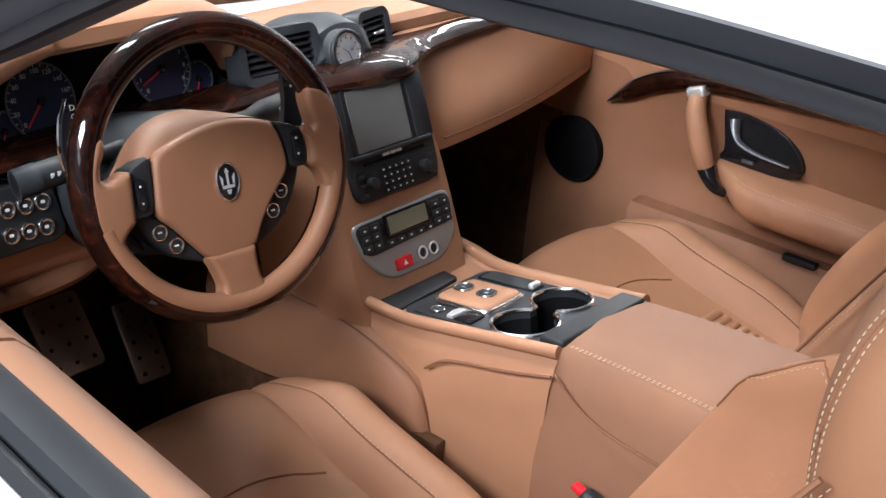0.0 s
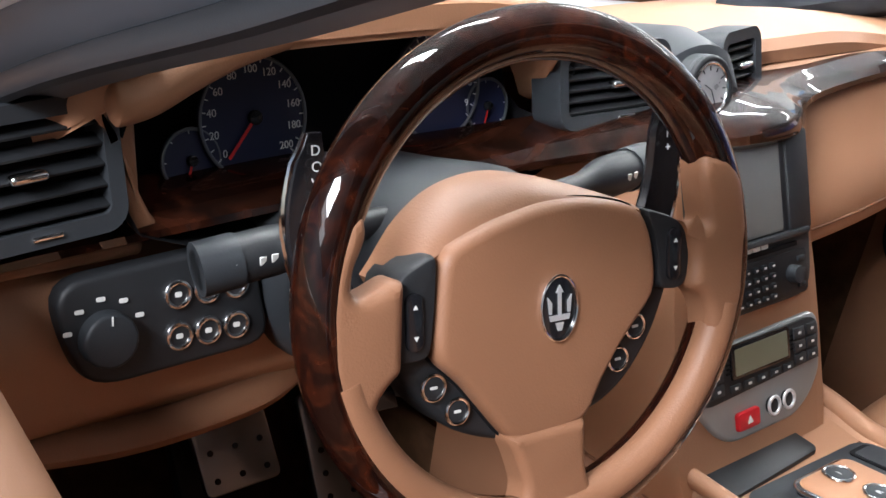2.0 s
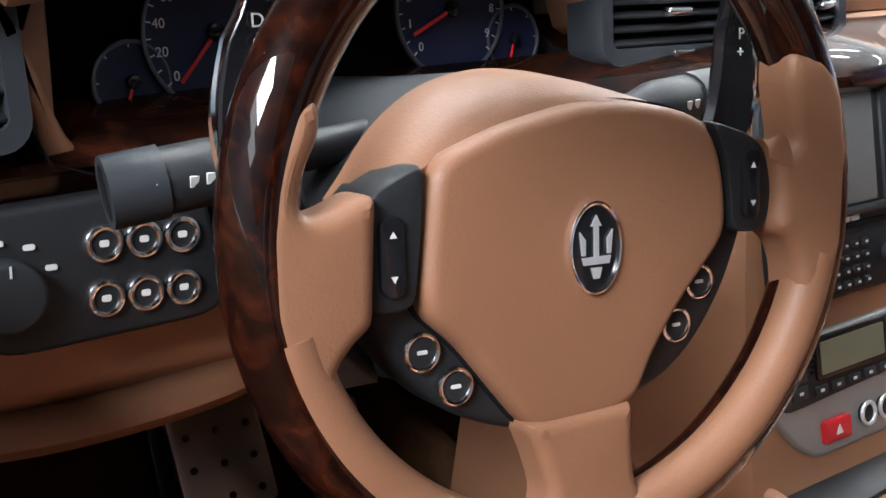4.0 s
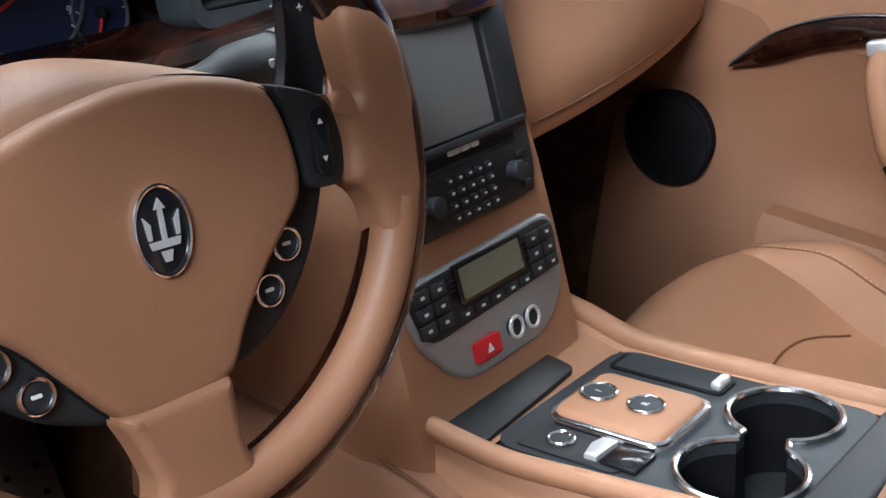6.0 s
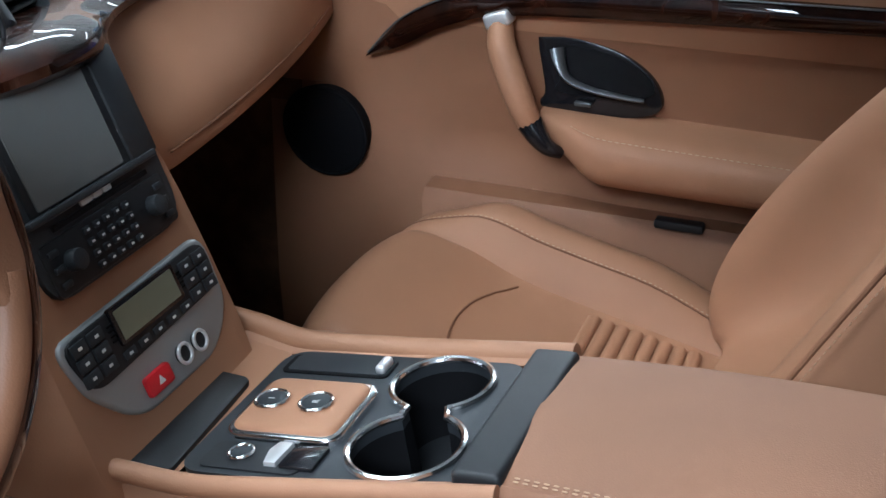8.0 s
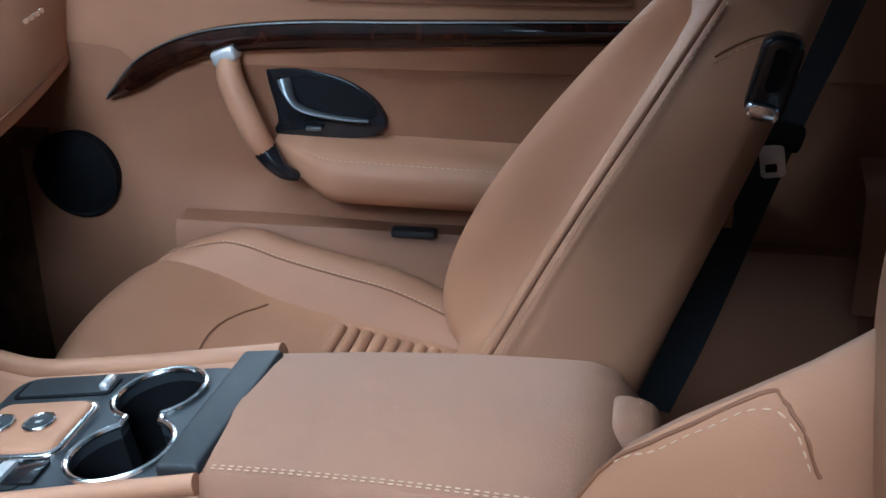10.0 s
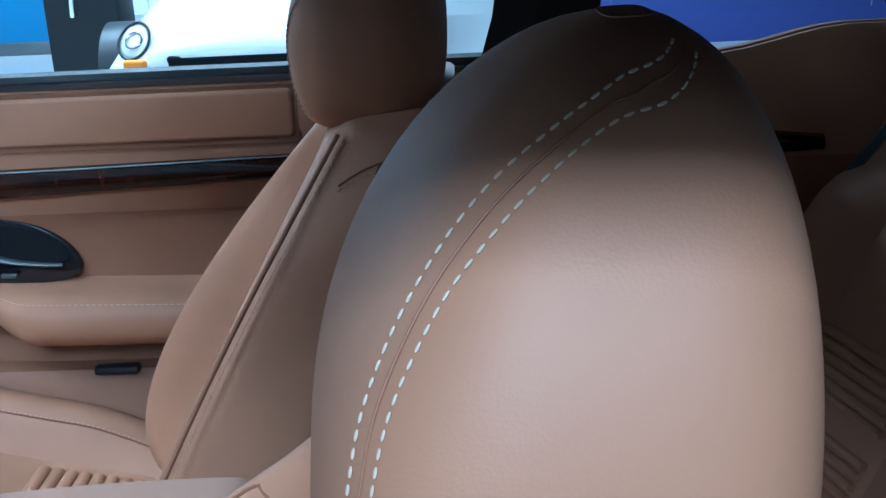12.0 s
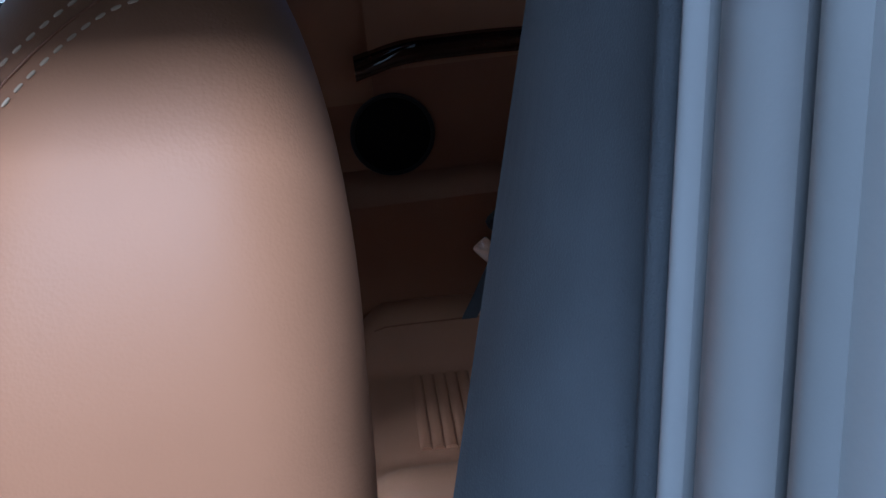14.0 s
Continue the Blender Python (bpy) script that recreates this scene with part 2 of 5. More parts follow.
def ring(r, thick, m=Matrix(), n=32, k=8, rx=1.0, flat=1.0, bm=None):
    """A torus in the plane of m."""
    own = bmesh.new()
    rows = []
    for i in range(n):
        a = 2 * math.pi * i / n
        rows.append([((r + thick * math.cos(2 * math.pi * j / k)) * math.cos(a) * rx, (r + thick * math.cos(2 * math.pi * j / k)) * math.sin(a), flat * thick * math.sin(2 * math.pi * j / k)) for j in range(k)])
    grid(rows, own, close_u=True, close_v=True)
    own.transform(m)
    return merge(bm, own)


def stitches(paths, length=0.006, gap=0.005, r=0.0011, lift=0.0):
    """Short threads laid end to end along paths."""
    bm = bmesh.new()
    for path in paths:
        pts = [Vector(p) for p in path]
        acc, start = 0.0, None
        step = length + gap
        marks = [0.0]
        for a, b in zip(pts, pts[1:]):
            marks.append(marks[-1] + (b - a).length)

        def place(s):
            for i in range(len(pts) - 1):
                if marks[i + 1] >= s:
                    return pts[i].lerp(pts[i + 1], (s - marks[i]) / max(1e-9, marks[i + 1] - marks[i]))
            return pts[-1]

        s = 0.0
        while s + length < marks[-1]:
            a, b = place(s), place(s + length)
            tube([a, a.lerp(b, 0.3), a.lerp(b, 0.7), b], lambda t: r * (0.6 if t in (0.0, 1.0) else 1.0), 5, bm)
            s += step
    return bm


def face_on(origin, right, up):
    """A frame whose x and y lie in a surface and whose z points out of it."""
    x = Vector(right).normalized()
    y = (Vector(up) - x * x.dot(Vector(up))).normalized()
    return Matrix.Translation(origin) @ Matrix((x, y, x.cross(y))).transposed().to_4x4()


def text(name, words, size, m, material, parent=None):
    cu = bpy.data.curves.new(name, "FONT")
    cu.body, cu.size, cu.align_x, cu.align_y, cu.extrude = words, size, "CENTER", "CENTER", 0.0002
    tmp = bpy.data.objects.new("tmp", cu)
    scene.collection.objects.link(tmp)
    dg = bpy.context.evaluated_depsgraph_get()
    me = bpy.data.meshes.new_from_object(tmp.evaluated_get(dg))
    bpy.data.objects.remove(tmp)
    me.transform(m)
    me.materials.clear()
    me.materials.append(material)
    ob = new(name, me)
    if parent:
        ob.parent = parent
    return ob

# ---- surroundings ----
tagged(part("ground", box((60, 60, 0.2), pose(0, 0, -0.18)), GROUND, smooth=False), "pale grey showroom floor", "floor", kind="structure")
tagged(part("wall_east", box((0.2, 22, 4.2), pose(8.2, 3, 2.0)), WALL, smooth=False), "white painted showroom wall", "wall", kind="structure")
tagged(part("ceiling", box((14.4, 18, 0.15), pose(1.1, 0, 3.2)), CEILING, smooth=False), "grey showroom ceiling", "ceiling", kind="structure")
blue = thing("wall_panel", "blue painted display panel against the wall", "wall panel")
part("board", box((0.06, 0.42, 2.6), pose(6.6, 2.1, 1.2), 0.01), BLUE_WALL, blue)
part("base_rail", box((0.09, 0.45, 0.08), pose(6.6, 2.1, -0.04), 0.01), SATIN, blue)
banner = thing("display_board", "violet blue display board with a pale stripe", "wall panel")
part("board", box((0.06, 3.4, 2.4), pose(6.0, -2.6, 0.92), 0.01), NAVY, banner)
part("stripe", box((0.03, 3.4, 0.05), pose(5.955, -2.6, 0.33), 0.005), WALL, banner)
part("base_rail", box((0.09, 3.4, 0.2), pose(6.0, -2.6, -0.2), 0.01), SATIN, banner)


def parked_car():
    car = thing("parked_car", "white coupe parked nose-on beside the open car", "car", at=(1.12, 0.035, -0.01))
    car.scale = (0.72, 0.72, 0.72)
    # nose towards the open car: bonnet, wings and bumper as one skin
    cx, cy = 4.1, 0.34
    rows = []
    for s, half, low, top in ((0.0, 0.62, 0.12, 0.46), (0.05, 0.8, 0.08, 0.52), (0.25, 0.9, 0.06, 0.62), (0.7, 0.94, 0.06, 0.72), (1.25, 0.94, 0.06, 0.8), (1.5, 0.92, 0.06, 0.83)):
        r = []
        for k in range(25):
            u = -1 + k / 12
            edge = abs(u) ** 5
            z = top - 0.05 * u * u - edge * (top - low - 0.05)
            z += 0.045 * bump_at(abs(u), 0.72, 0.13) * ease(0.02, 0.4, s)
            r.append((cx + s, cy + half * (u if abs(u) < 0.8 else math.copysign(0.8 + 0.2 * min(1, (abs(u) - 0.8) / 0.1), u)), z))
        rows.append(r)
    part("body", shell(rows, (0, 0, -0.03)), PAINT, car)
    cab = []
    for s, half, top in ((1.45, 0.78, 0.82), (1.75, 0.72, 0.98), (2.15, 0.62, 1.16), (2.7, 0.6, 1.2), (3.4, 0.62, 1.12), (3.9, 0.7, 0.9)):
        cab.append([(cx + s, cy + half * math.sin(a) * (1.0 if abs(math.sin(a)) < 0.99 else 1.08), 0.74 + (top - 0.74) * max(0.0, math.cos(a)) ** 0.5) for a in np.linspace(-math.pi / 2, math.pi / 2, 17)])
    part("cabin", shell(cab, (0, 0, -0.03)), GLOSS, car, "dark glazed cabin")
    part("tail", box((2.6, 1.84, 0.66), pose(cx + 2.75, cy, 0.45), 0.16, 4), PAINT, car)
    part("grille", box((0.03, 0.82, 0.12), pose(cx + 0.012, cy, 0.385), 0.02, 3), DARK, car, "dark oval grille")
    part("grille_badge", box((0.012, 0.05, 0.06), pose(cx - 0.012, cy, 0.35), 0.006), CHROME, car)
    for side in (-1, 1):
        y = cy + side * 0.62
        lamp_m = Matrix.Translation((cx + 0.14, y, 0.52)) @ look((0, 0, 0), (0.8, -side * 0.25, -0.6)).to_3x3().to_4x4()
        lens = part("headlight", slab(disc(0.115, 28, 0.85), 0.05, lamp_m, 0.02, 3), SILVER, car, "round clear headlight")
        part("lamp_ring", ring(0.117, 0.009, lamp_m, rx=0.85), SEAL, lens)
        part("projector", ring(0.05, 0.008, lamp_m @ pose(0, 0, 0.004)), CHROME, lens)
        part("indicator", box((0.05, 0.14, 0.06), pose(cx + 0.03, cy + side * 0.6, 0.4, 0, 0, -side * 12), 0.02, 3), AMBER, car, "amber turn signal")
        w = part("wheel", slab(disc(0.33, 32), 0.22, Matrix.Translation((cx + 0.85, cy + side * 0.76, 0.2)) @ pose(0, 0, 0, 90 * side), 0.05, 3), SEAL, car)
        part("rim", slab(disc(0.23, 24), 0.03, Matrix.Translation((cx + 0.85, cy + side * 0.875, 0.2)) @ pose(0, 0, 0, -90 * side), 0.01), ALU, w)
    return car


parked_car()
# plain dark block that fills the black area next to the headlight
stand = thing("dark_block", "dark upright block with a bright bar beside the parked car", "stand")
part("post", box((0.3, 0.4, 1.9), pose(5.6, 1.36, 0.87), 0.03), BLACK, stand)
part("handle", tube(spline([(5.43, 1.4, 0.3), (5.4, 1.38, 0.42), (5.4, 1.36, 0.6), (5.43, 1.35, 0.75)], 12), 0.014), CHROME, stand)

# ---- car shell ----
RAIL_Y = [(-1.5, 1.1), (-1.25, 1.14), (-1.0, 1.158), (-0.76, 1.167), (-0.63, 1.17), (-0.52, 1.168), (-0.42, 1.166), (-0.32, 1.158), (-0.22, 1.132), (-0.1, 1.077), (0.0, 1.028), (0.17, 0.949), (0.39, 0.837), (0.62, 0.74)]
rail = [(p.x, p.y) for p in spline([(a, b, 0) for a, b in RAIL_Y], 60)]


def rail_rows(section, side):
    return [[(side * x, y, z + dz) for x, dz in section] for y, z in rail]


for side, where in ((-1, "driver"), (1, "passenger")):
    trim = rail_rows([(0.555, 0.03), (0.575, 0.008), (0.6, 0.0), (0.622, 0.008), (0.64, 0.022), (0.655, 0.034), (0.66, 0.05)], side)
    tagged(part("roof_rail", shell(trim, (0, 0, 0.03)), SUEDE if side > 0 else RUBBER), "dark blue-grey window frame trim under the roof edge", "roof trim", kind="structure")
    lip = [[(side * 0.634, y, z + 0.012) for y, z in rail]][0]
    tagged(part("trim", tube(lip, 0.007, 8, flat=1.3), SEAL), "black rubber window seal", "seal", kind="structure")
# roof skin, painted white, and the headliner under it
roof_rows, liner_rows = [], []
for y, z in rail:
    if y > -0.25:
        break
    rr, ll = [], []
    for k in range(33):
        u = -1 + k / 16
        h = 0.145 * (1 - abs(u) ** 2.4)
        rr.append((0.672 * u, y, z + 0.055 + h))
        ll.append((0.59 * u, y, z + 0.025 + 0.1 * (1 - abs(u) ** 2.4)))
    roof_rows.append(rr)
    liner_rows.append(ll)
tagged(part("roof", shell(roof_rows, (0, 0, -0.012)), PAINT), "white painted car roof", "roof", kind="structure")
tagged(part("headliner", shell(liner_rows, (0, 0, 0.01)), SUEDE), "dark headliner", "ceiling", kind="structure")
# side of the roof edge outside, from the seal up to the roof skin
for side in (-1, 1):
    edge = [[(side * 0.662, y, z + 0.045), (side * 0.69, y, z + 0.05), (side * 0.694, y, z + 0.062), (side * 0.672, y, z + 0.068)] for y, z in rail]
    tagged(part("roof_edge", shell(edge, (0, 0, 0.006)), PAINT), "white painted roof edge and pillar", "roof", kind="structure")
# windscreen between the pillars
ws = []
for y, z in rail:
    if y > -0.3:
        ws.append([(0.63 * u, y + 0.1 * (1 - u * u), z + 0.05 + 0.07 * (1 - u * u)) for u in np.linspace(-1, 1, 15)])
wind = tagged(part("windscreen", shell(ws, (0, 0, 0.005)), GLASS), "raked clear windscreen", "window", kind="structure")
wind.visible_shadow = False
# floor pan, tunnel, bulkhead and bonnet
tagged(part("floor", box((1.42, 2.6, 0.04), pose(0, -0.4, 0.16), 0.01), CARPET, smooth=False), "brown carpeted car floor", "floor", kind="structure")
fw = [[(x, y, z) for x in np.linspace(-0.7, 0.7, 12)] for y, z in ((0.42, 0.18), (0.56, 0.24), (0.68, 0.36), (0.74, 0.52), (0.77, 0.79))]
tagged(part("bulkhead", shell(fw, (0, 0.03, -0.02)), CARPET), "carpeted footwell wall", "wall", kind="structure")
bon = [[(0.78 * u, y, z - 0.06 * u * u) for u in np.linspace(-1, 1, 15)] for y, z in ((0.66, 0.77), (0.9, 0.79), (1.5, 0.76), (2.2, 0.62))]
tagged(part("bonnet", shell(bon, (0, 0, -0.02)), PAINT), "white painted bonnet", "car body", kind="structure")
for sx in (-1, 1):
    tagged(part("kick_panel", box((0.02, 0.62, 0.68), pose(sx * 0.715, 0.62, 0.5), 0.005), CARPET), "dark carpeted kick panel", "panel", kind="structure")
tagged(part("tunnel", box((0.22, 2.0, 0.2), pose(0, -0.3, 0.26), 0.05, 3), CARPET), "carpeted transmission tunnel", "floor", kind="structure")


# ---- doors ----
def door_rows(side, section, ys, dz=0.0):
    return [[(side * x + (drift(y) if side < 0 else 0.0), y, z + dz) for x, z in section(y)] for y in ys]


def drift(y):
    """The driver's sill runs outwards towards the rear."""
    return -0.06 + 0.1 * (max(y, -0.5) + 0.2)


# passenger door: upper padded panel, middle and lower panel, wood strip, pull, release, armrest
door = thing("door_1", "closed passenger door trimmed in tan leather with dark wood", "door", kind="structure")


def pax_upper(y):
    return [(0.712, 0.867), (0.7, 0.869), (0.69, 0.862), (0.684, 0.845), (0.683, 0.81), (0.687, 0.78), (0.692, 0.745), (0.7, 0.7)]


def pax_lower(y):
    hollow = 0.03 * bump_at(y, 0.03, 0.09)
    f = ease(0.12, 0.3, y)
    return [(0.694, 0.765), (0.697, 0.74 - 0.09 * f), (0.702 - 0.006 * f, 0.7 - 0.07 * f), (0.71 - 0.008 * f, 0.66 - 0.06 * f), (0.715 - 0.008 * f, 0.6), (0.712 + hollow - 0.008 * f, 0.55), (0.71 + hollow - 0.008 * f, 0.5), (0.705 - 0.006 * f, 0.45), (0.7 - 0.006 * f, 0.3), (0.7, 0.18)]


ys = [0.36 - 1.24 * k / 40 for k in range(41)]
part("upper_panel", shell(door_rows(1, pax_upper, ys), (0.02, 0, 0)), TAN, door)
part("lower_panel", shell(door_rows(1, pax_lower, ys), (0.03, 0, 0)), TAN_SHADED, door)
# storage lid in the upper panel with its dark joint
part("lid_joint", slab(rrect(0.409, 0.075, 0.007), 0.01, face_on((0.6832, -0.297, 0.828), (0, -1, 0), (0.02, 0, 1))), SEAM, door)
part("padded_lid", slab(rrect(0.398, 0.064, 0.008), 0.012, face_on((0.679, -0.297, 0.829), (0, -1, 0), (0.02, 0, 1)), 0.006, 3), TAN, door, "padded leather insert with a narrow joint")
strip = [[(0.712, y, 0.868), (0.694, y, 0.8685), (0.692, y, 0.876), (0.712, y, 0.8775)] for y in ys]
part("sill_strip", grid(strip, close_u=True, cap=True), SATIN, door, "silver grey sill strip")
seal = [[(0.712, y, 0.878), (0.697, y, 0.878), (0.699, y, 0.886), (0.712, y, 0.889)] for y in ys]
part("window_seal", grid(seal, close_u=True, cap=True), SEAL, door)
# wood strip: thin tip in front, rising to the full width
wt = spline([(0.694, 0.203, 0.653), (0.688, 0.145, 0.71), (0.684, 0.058, 0.747), (0.681, -0.063, 0.763), (0.68, -0.224, 0.767), (0.683, -0.494, 0.772), (0.684, -0.7, 0.775)], 40)
wb = spline([(0.694, 0.203, 0.649), (0.69, 0.155, 0.668), (0.685, 0.096, 0.7), (0.682, 0.02, 0.722), (0.681, -0.124, 0.732), (0.683, -0.479, 0.743), (0.684, -0.7, 0.748)], 40)
rows = [[a + Vector((0.012, 0, 0.002)), a + Vector((-0.004, 0, 0)), a.lerp(b, 0.3) + Vector((-0.011, 0, 0)), a.lerp(b, 0.7) + Vector((-0.011, 0, 0)), b + Vector((-0.004, 0, 0)), b + Vector((0.012, 0, -0.002))] for a, b in zip(wt, wb)]
part("wood_trim", grid(rows, close_u=True, cap=True), WOOD, door, "lacquered dark burr wood strip")
part("chrome_line", tube([p + Vector((-0.006, 0, 0.001)) for p in wt], 0.0013, 6), SATIN, door)
# pull handle
pull = spline([(0.678, 0.018, 0.714), (0.664, 0.012, 0.69), (0.656, -0.004, 0.654), (0.652, -0.02, 0.62), (0.655, -0.03, 0.598)], 20)
h = part("pull_handle", tube(pull, lambda t: 0.0155 + 0.003 * math.sin(math.pi * t), 14, up=(1, 0, 0)), TAN, door, "leather-wrapped grab handle")
part("end_cap", box((0.03, 0.034, 0.02), pose(0.678, 0.02, 0.72, -20), 0.005, 3), SILVER, h, "chrome cap")
blk = spline([(0.655, -0.03, 0.598), (0.65, -0.042, 0.584), (0.65, -0.056, 0.571), (0.66, -0.07, 0.562)], 12)
part("handle_foot", tube(blk, lambda t: 0.0165 - 0.009 * t, 12, up=(1, 0, 0)), GLOSS, h, "gloss black foot")
# release bowl and lever
bowl_m = face_on((0.7, -0.1, 0.648), (0, -1, 0), (0.03, 0, 1))
outline = [(p.x, p.y) for p in spline([(-0.078, 0.047, 0), (-0.03, 0.05, 0), (0.03, 0.036, 0), (0.07, 0.008, 0), (0.084, -0.025, 0), (0.06, -0.042, 0), (0.0, -0.048, 0), (-0.06, -0.046, 0), (-0.072, -0.036, 0), (-0.066, -0.02, 0), (-0.076, 0.03, 0)], 44)]
bowl = part("release_bowl", slab(outline, 0.012, bowl_m, 0.004), GLOSS, door, "black release bowl")
inner = [(x * 0.8 + 0.006, y * 0.62 + 0.008) for x, y in outline]
part("hollow", slab(inner, 0.004, bowl_m @ pose(0, 0, 0.0015)), DARK, bowl)
lev = spline([(-0.05, 0.036, 0.006), (-0.043, 0.018, 0.012), (-0.03, 0.0, 0.014), (0.0, -0.01, 0.012), (0.04, -0.016, 0.008), (0.062, -0.018, 0.005)], 20)
part("release_lever", tube([bowl_m @ p for p in lev], lambda t: 0.0105 - 0.006 * t, 10, flat=0.55, up=(0, 0, 1)), SATIN, bowl, "satin metal lever")
part("lock_switch", box((0.008, 0.022, 0.006), pose(0.692, -0.087, 0.618), 0.002), SATIN, bowl)
# armrest
arm = []
for k in range(41):
    t = k / 40
    y = -0.034 - 0.6 * t
    s = ease(-0.02, 0.16, t)
    zt = 0.606 - 0.016 * t
    deep = 0.02 + 0.052 * s
    low = 0.03 + 0.05 * s - 0.01 * t
    sec = [(0.73, y, zt + 0.006), (0.705, y, zt + 0.001)]
    for a in np.linspace(0, math.pi, 15):
        sec.append((0.7 - deep * math.sin(a) ** 0.62, y, zt - low / 2 + low / 2 * math.copysign(abs(math.cos(a)) ** 0.8, math.cos(a))))
    sec += [(0.73, y, zt - low - 0.004)]
    arm.append(sec)
part("armrest", grid(arm, close_u=True, cap=True), TAN, door, "stitched leather armrest")
line = [(0.69 - 0.058 * ease(-0.02, 0.16, k / 30), -0.04 - 0.58 * k / 30, 0.6035 - 0.016 * k / 30 - 0.004) for k in range(31)]
part("stitching", stitches([line], 0.005, 0.003, 0.0006), THREAD_TAN, door)
# lower storage strip and pocket
poc = [[(0.715, y, 0.482), (0.68, y, 0.48), (0.67, y, 0.467), (0.662, y, 0.3), (0.66, y, 0.2)] for y in [0.121 - 0.92 * k / 24 for k in range(25)]]
part("door_pocket", shell(poc, (0.012, 0, -0.004)), TAN_SHADED, door)
part("pocket_latch", box((0.02, 0.062, 0.012), pose(0.674, -0.222, 0.483), 0.004), BLACK, door)
spk_m = face_on((0.692, 0.273, 0.534), (-0.06, -1, 0), (-0.05, 0, 1))
sp = part("loudspeaker", slab(disc(0.062, 36), 0.02, spk_m, 0.003), DARK, door, "round black speaker grille")
part("grille_rim", ring(0.063, 0.003, spk_m), DARK, sp)
part("door_skin", box((0.03, 1.3, 0.6), pose(0.775, -0.26, 0.55), 0.012), PAINT, door, "white outer skin")
part("sill_cap", box((0.07, 1.3, 0.02), pose(0.745, -0.26, 0.858), 0.008), SEAL, door)
pane = part("window_pane", shell([[(0.708 - 0.07 * ((z - 0.87) / 0.3) ** 1.4, y, z) for z in np.linspace(0.87, 1.16, 8)] for y in (0.02, -0.25, -0.5, -0.86)], (0.004, 0, 0)), GLASS, door, "clear side window")
pane.visible_shadow = False

# driver door: its padded top, seals and white skin
ddoor = thing("door_2", "driver door with its window lowered, leather padded sill", "door", kind="structure")


def drv(y):
    return [(0.738, 0.893), (0.728, 0.8965), (0.712, 0.891), (0.69, 0.868), (0.668, 0.832), (0.657, 0.78), (0.655, 0.7), (0.665, 0.6), (0.64, 0.56), (0.66, 0.5), (0.68, 0.3), (0.68, 0.18)]


fy = [0.5 - 0.705 * k / 16 for k in range(17)]
ry = [-0.211 - 0.719 * k / 16 for k in range(17)]
part("front_panel", shell(door_rows(-1, drv, fy), (-0.02, 0, 0)), TAN, ddoor)
part("rear_panel", shell(door_rows(-1, drv, ry), (-0.02, 0, 0)), TAN, ddoor)
part("joint", shell(door_rows(-1, lambda y: [(x + 0.006, z - 0.004) for x, z in drv(y)], (-0.2, -0.216)), (-0.02, 0, 0)), SEAM, ddoor)
dy = [0.45 - 1.4 * k / 20 for k in range(21)]
part("inner_seal", grid([[(-0.736 + drift(y), y, 0.87), (-0.737 + drift(y), y, 0.894), (-0.745 + drift(y), y, 0.898), (-0.765 + drift(y), y, 0.896), (-0.772 + drift(y), y, 0.888), (-0.772 + drift(y), y, 0.86)] for y in dy], close_u=True, cap=True), GREY, ddoor, "slate grey window seal")
part("outer_seal", grid([[(-0.775 + drift(y), y, 0.86), (-0.775 + drift(y), y, 0.888), (-0.783 + drift(y), y, 0.893), (-0.791 + drift(y), y, 0.889), (-0.793 + drift(y), y, 0.86)] for y in dy], close_u=True, cap=True), SEAL, ddoor)
part("door_skin", shell([[(-0.793 + drift(y), y, 0.888), (-0.8 + drift(y), y, 0.886), (-0.825 + drift(y), y, 0.84), (-0.86 + drift(y), y, 0.7), (-0.87 + drift(y), y, 0.5), (-0.84 + drift(y), y, 0.2)] for y in dy], (0.012, 0, -0.01)), PAINT, ddoor, "white outer skin")

# door mirror outside the passenger window
mir = thing("door_mirror", "dark framed door mirror outside the passenger window", "mirror")
mm = face_on((0.94, 0.2, 0.925), (0.45, -0.9, 0), (0, 0, 1))
shape = [(p.x, p.y) for p in spline([(-0.1, 0.04, 0), (-0.06, 0.075, 0), (0.03, 0.08, 0), (0.085, 0.06, 0), (0.095, 0.0, 0), (0.07, -0.045, 0), (0.0, -0.062, 0), (-0.07, -0.066, 0), (-0.1, -0.04, 0), (-0.104, 0.0, 0)], 40)]
part("housing", slab(shape, 0.07, mm, 0.006), SEAL, mir)
part("mirror_glass", slab([(x * 0.9, y * 0.88) for x, y in shape], 0.003, mm @ pose(0, 0, 0.002)), MIRROR, mir, "bright mirror glass")
part("arm", tube([(0.79, 0.27, 0.86), (0.85, 0.27, 0.87), (0.9, 0.255, 0.89)], 0.022, 12, flat=0.6), SEAL, mir)

# ---- rear quarter on the passenger side ----
quarter = thing("quarter_panel", "rear quarter trim in tan leather with a wood strip", "panel", kind="structure")
qs = [-0.88 - 0.75 * k / 24 for k in range(25)]
part("upper_trim", shell([[(0.72, y, 0.874 + 0.03 * ease(-1.02, -1.2, y)), (0.69, y, 0.878 + 0.03 * ease(-1.02, -1.2, y)), (0.68, y, 0.86 + 0.03 * ease(-1.02, -1.2, y)), (0.674, y, 0.8), (0.672, y, 0.72)] for y in qs], (0.02, 0, 0)), TAN, quarter)
part("lower_trim", shell([[(0.674, y, 0.77), (0.67, y, 0.7), (0.666, y, 0.63), (0.662, y, 0.55), (0.655, y, 0.45), (0.65, y, 0.2)] for y in qs], (0.02, 0, 0)), TAN_SHADED, quarter)
qt = spline([(0.666, -0.86, 0.768), (0.667, -0.92, 0.782), (0.668, -0.98, 0.784), (0.668, -1.07, 0.782), (0.668, -1.163, 0.773)], 24)
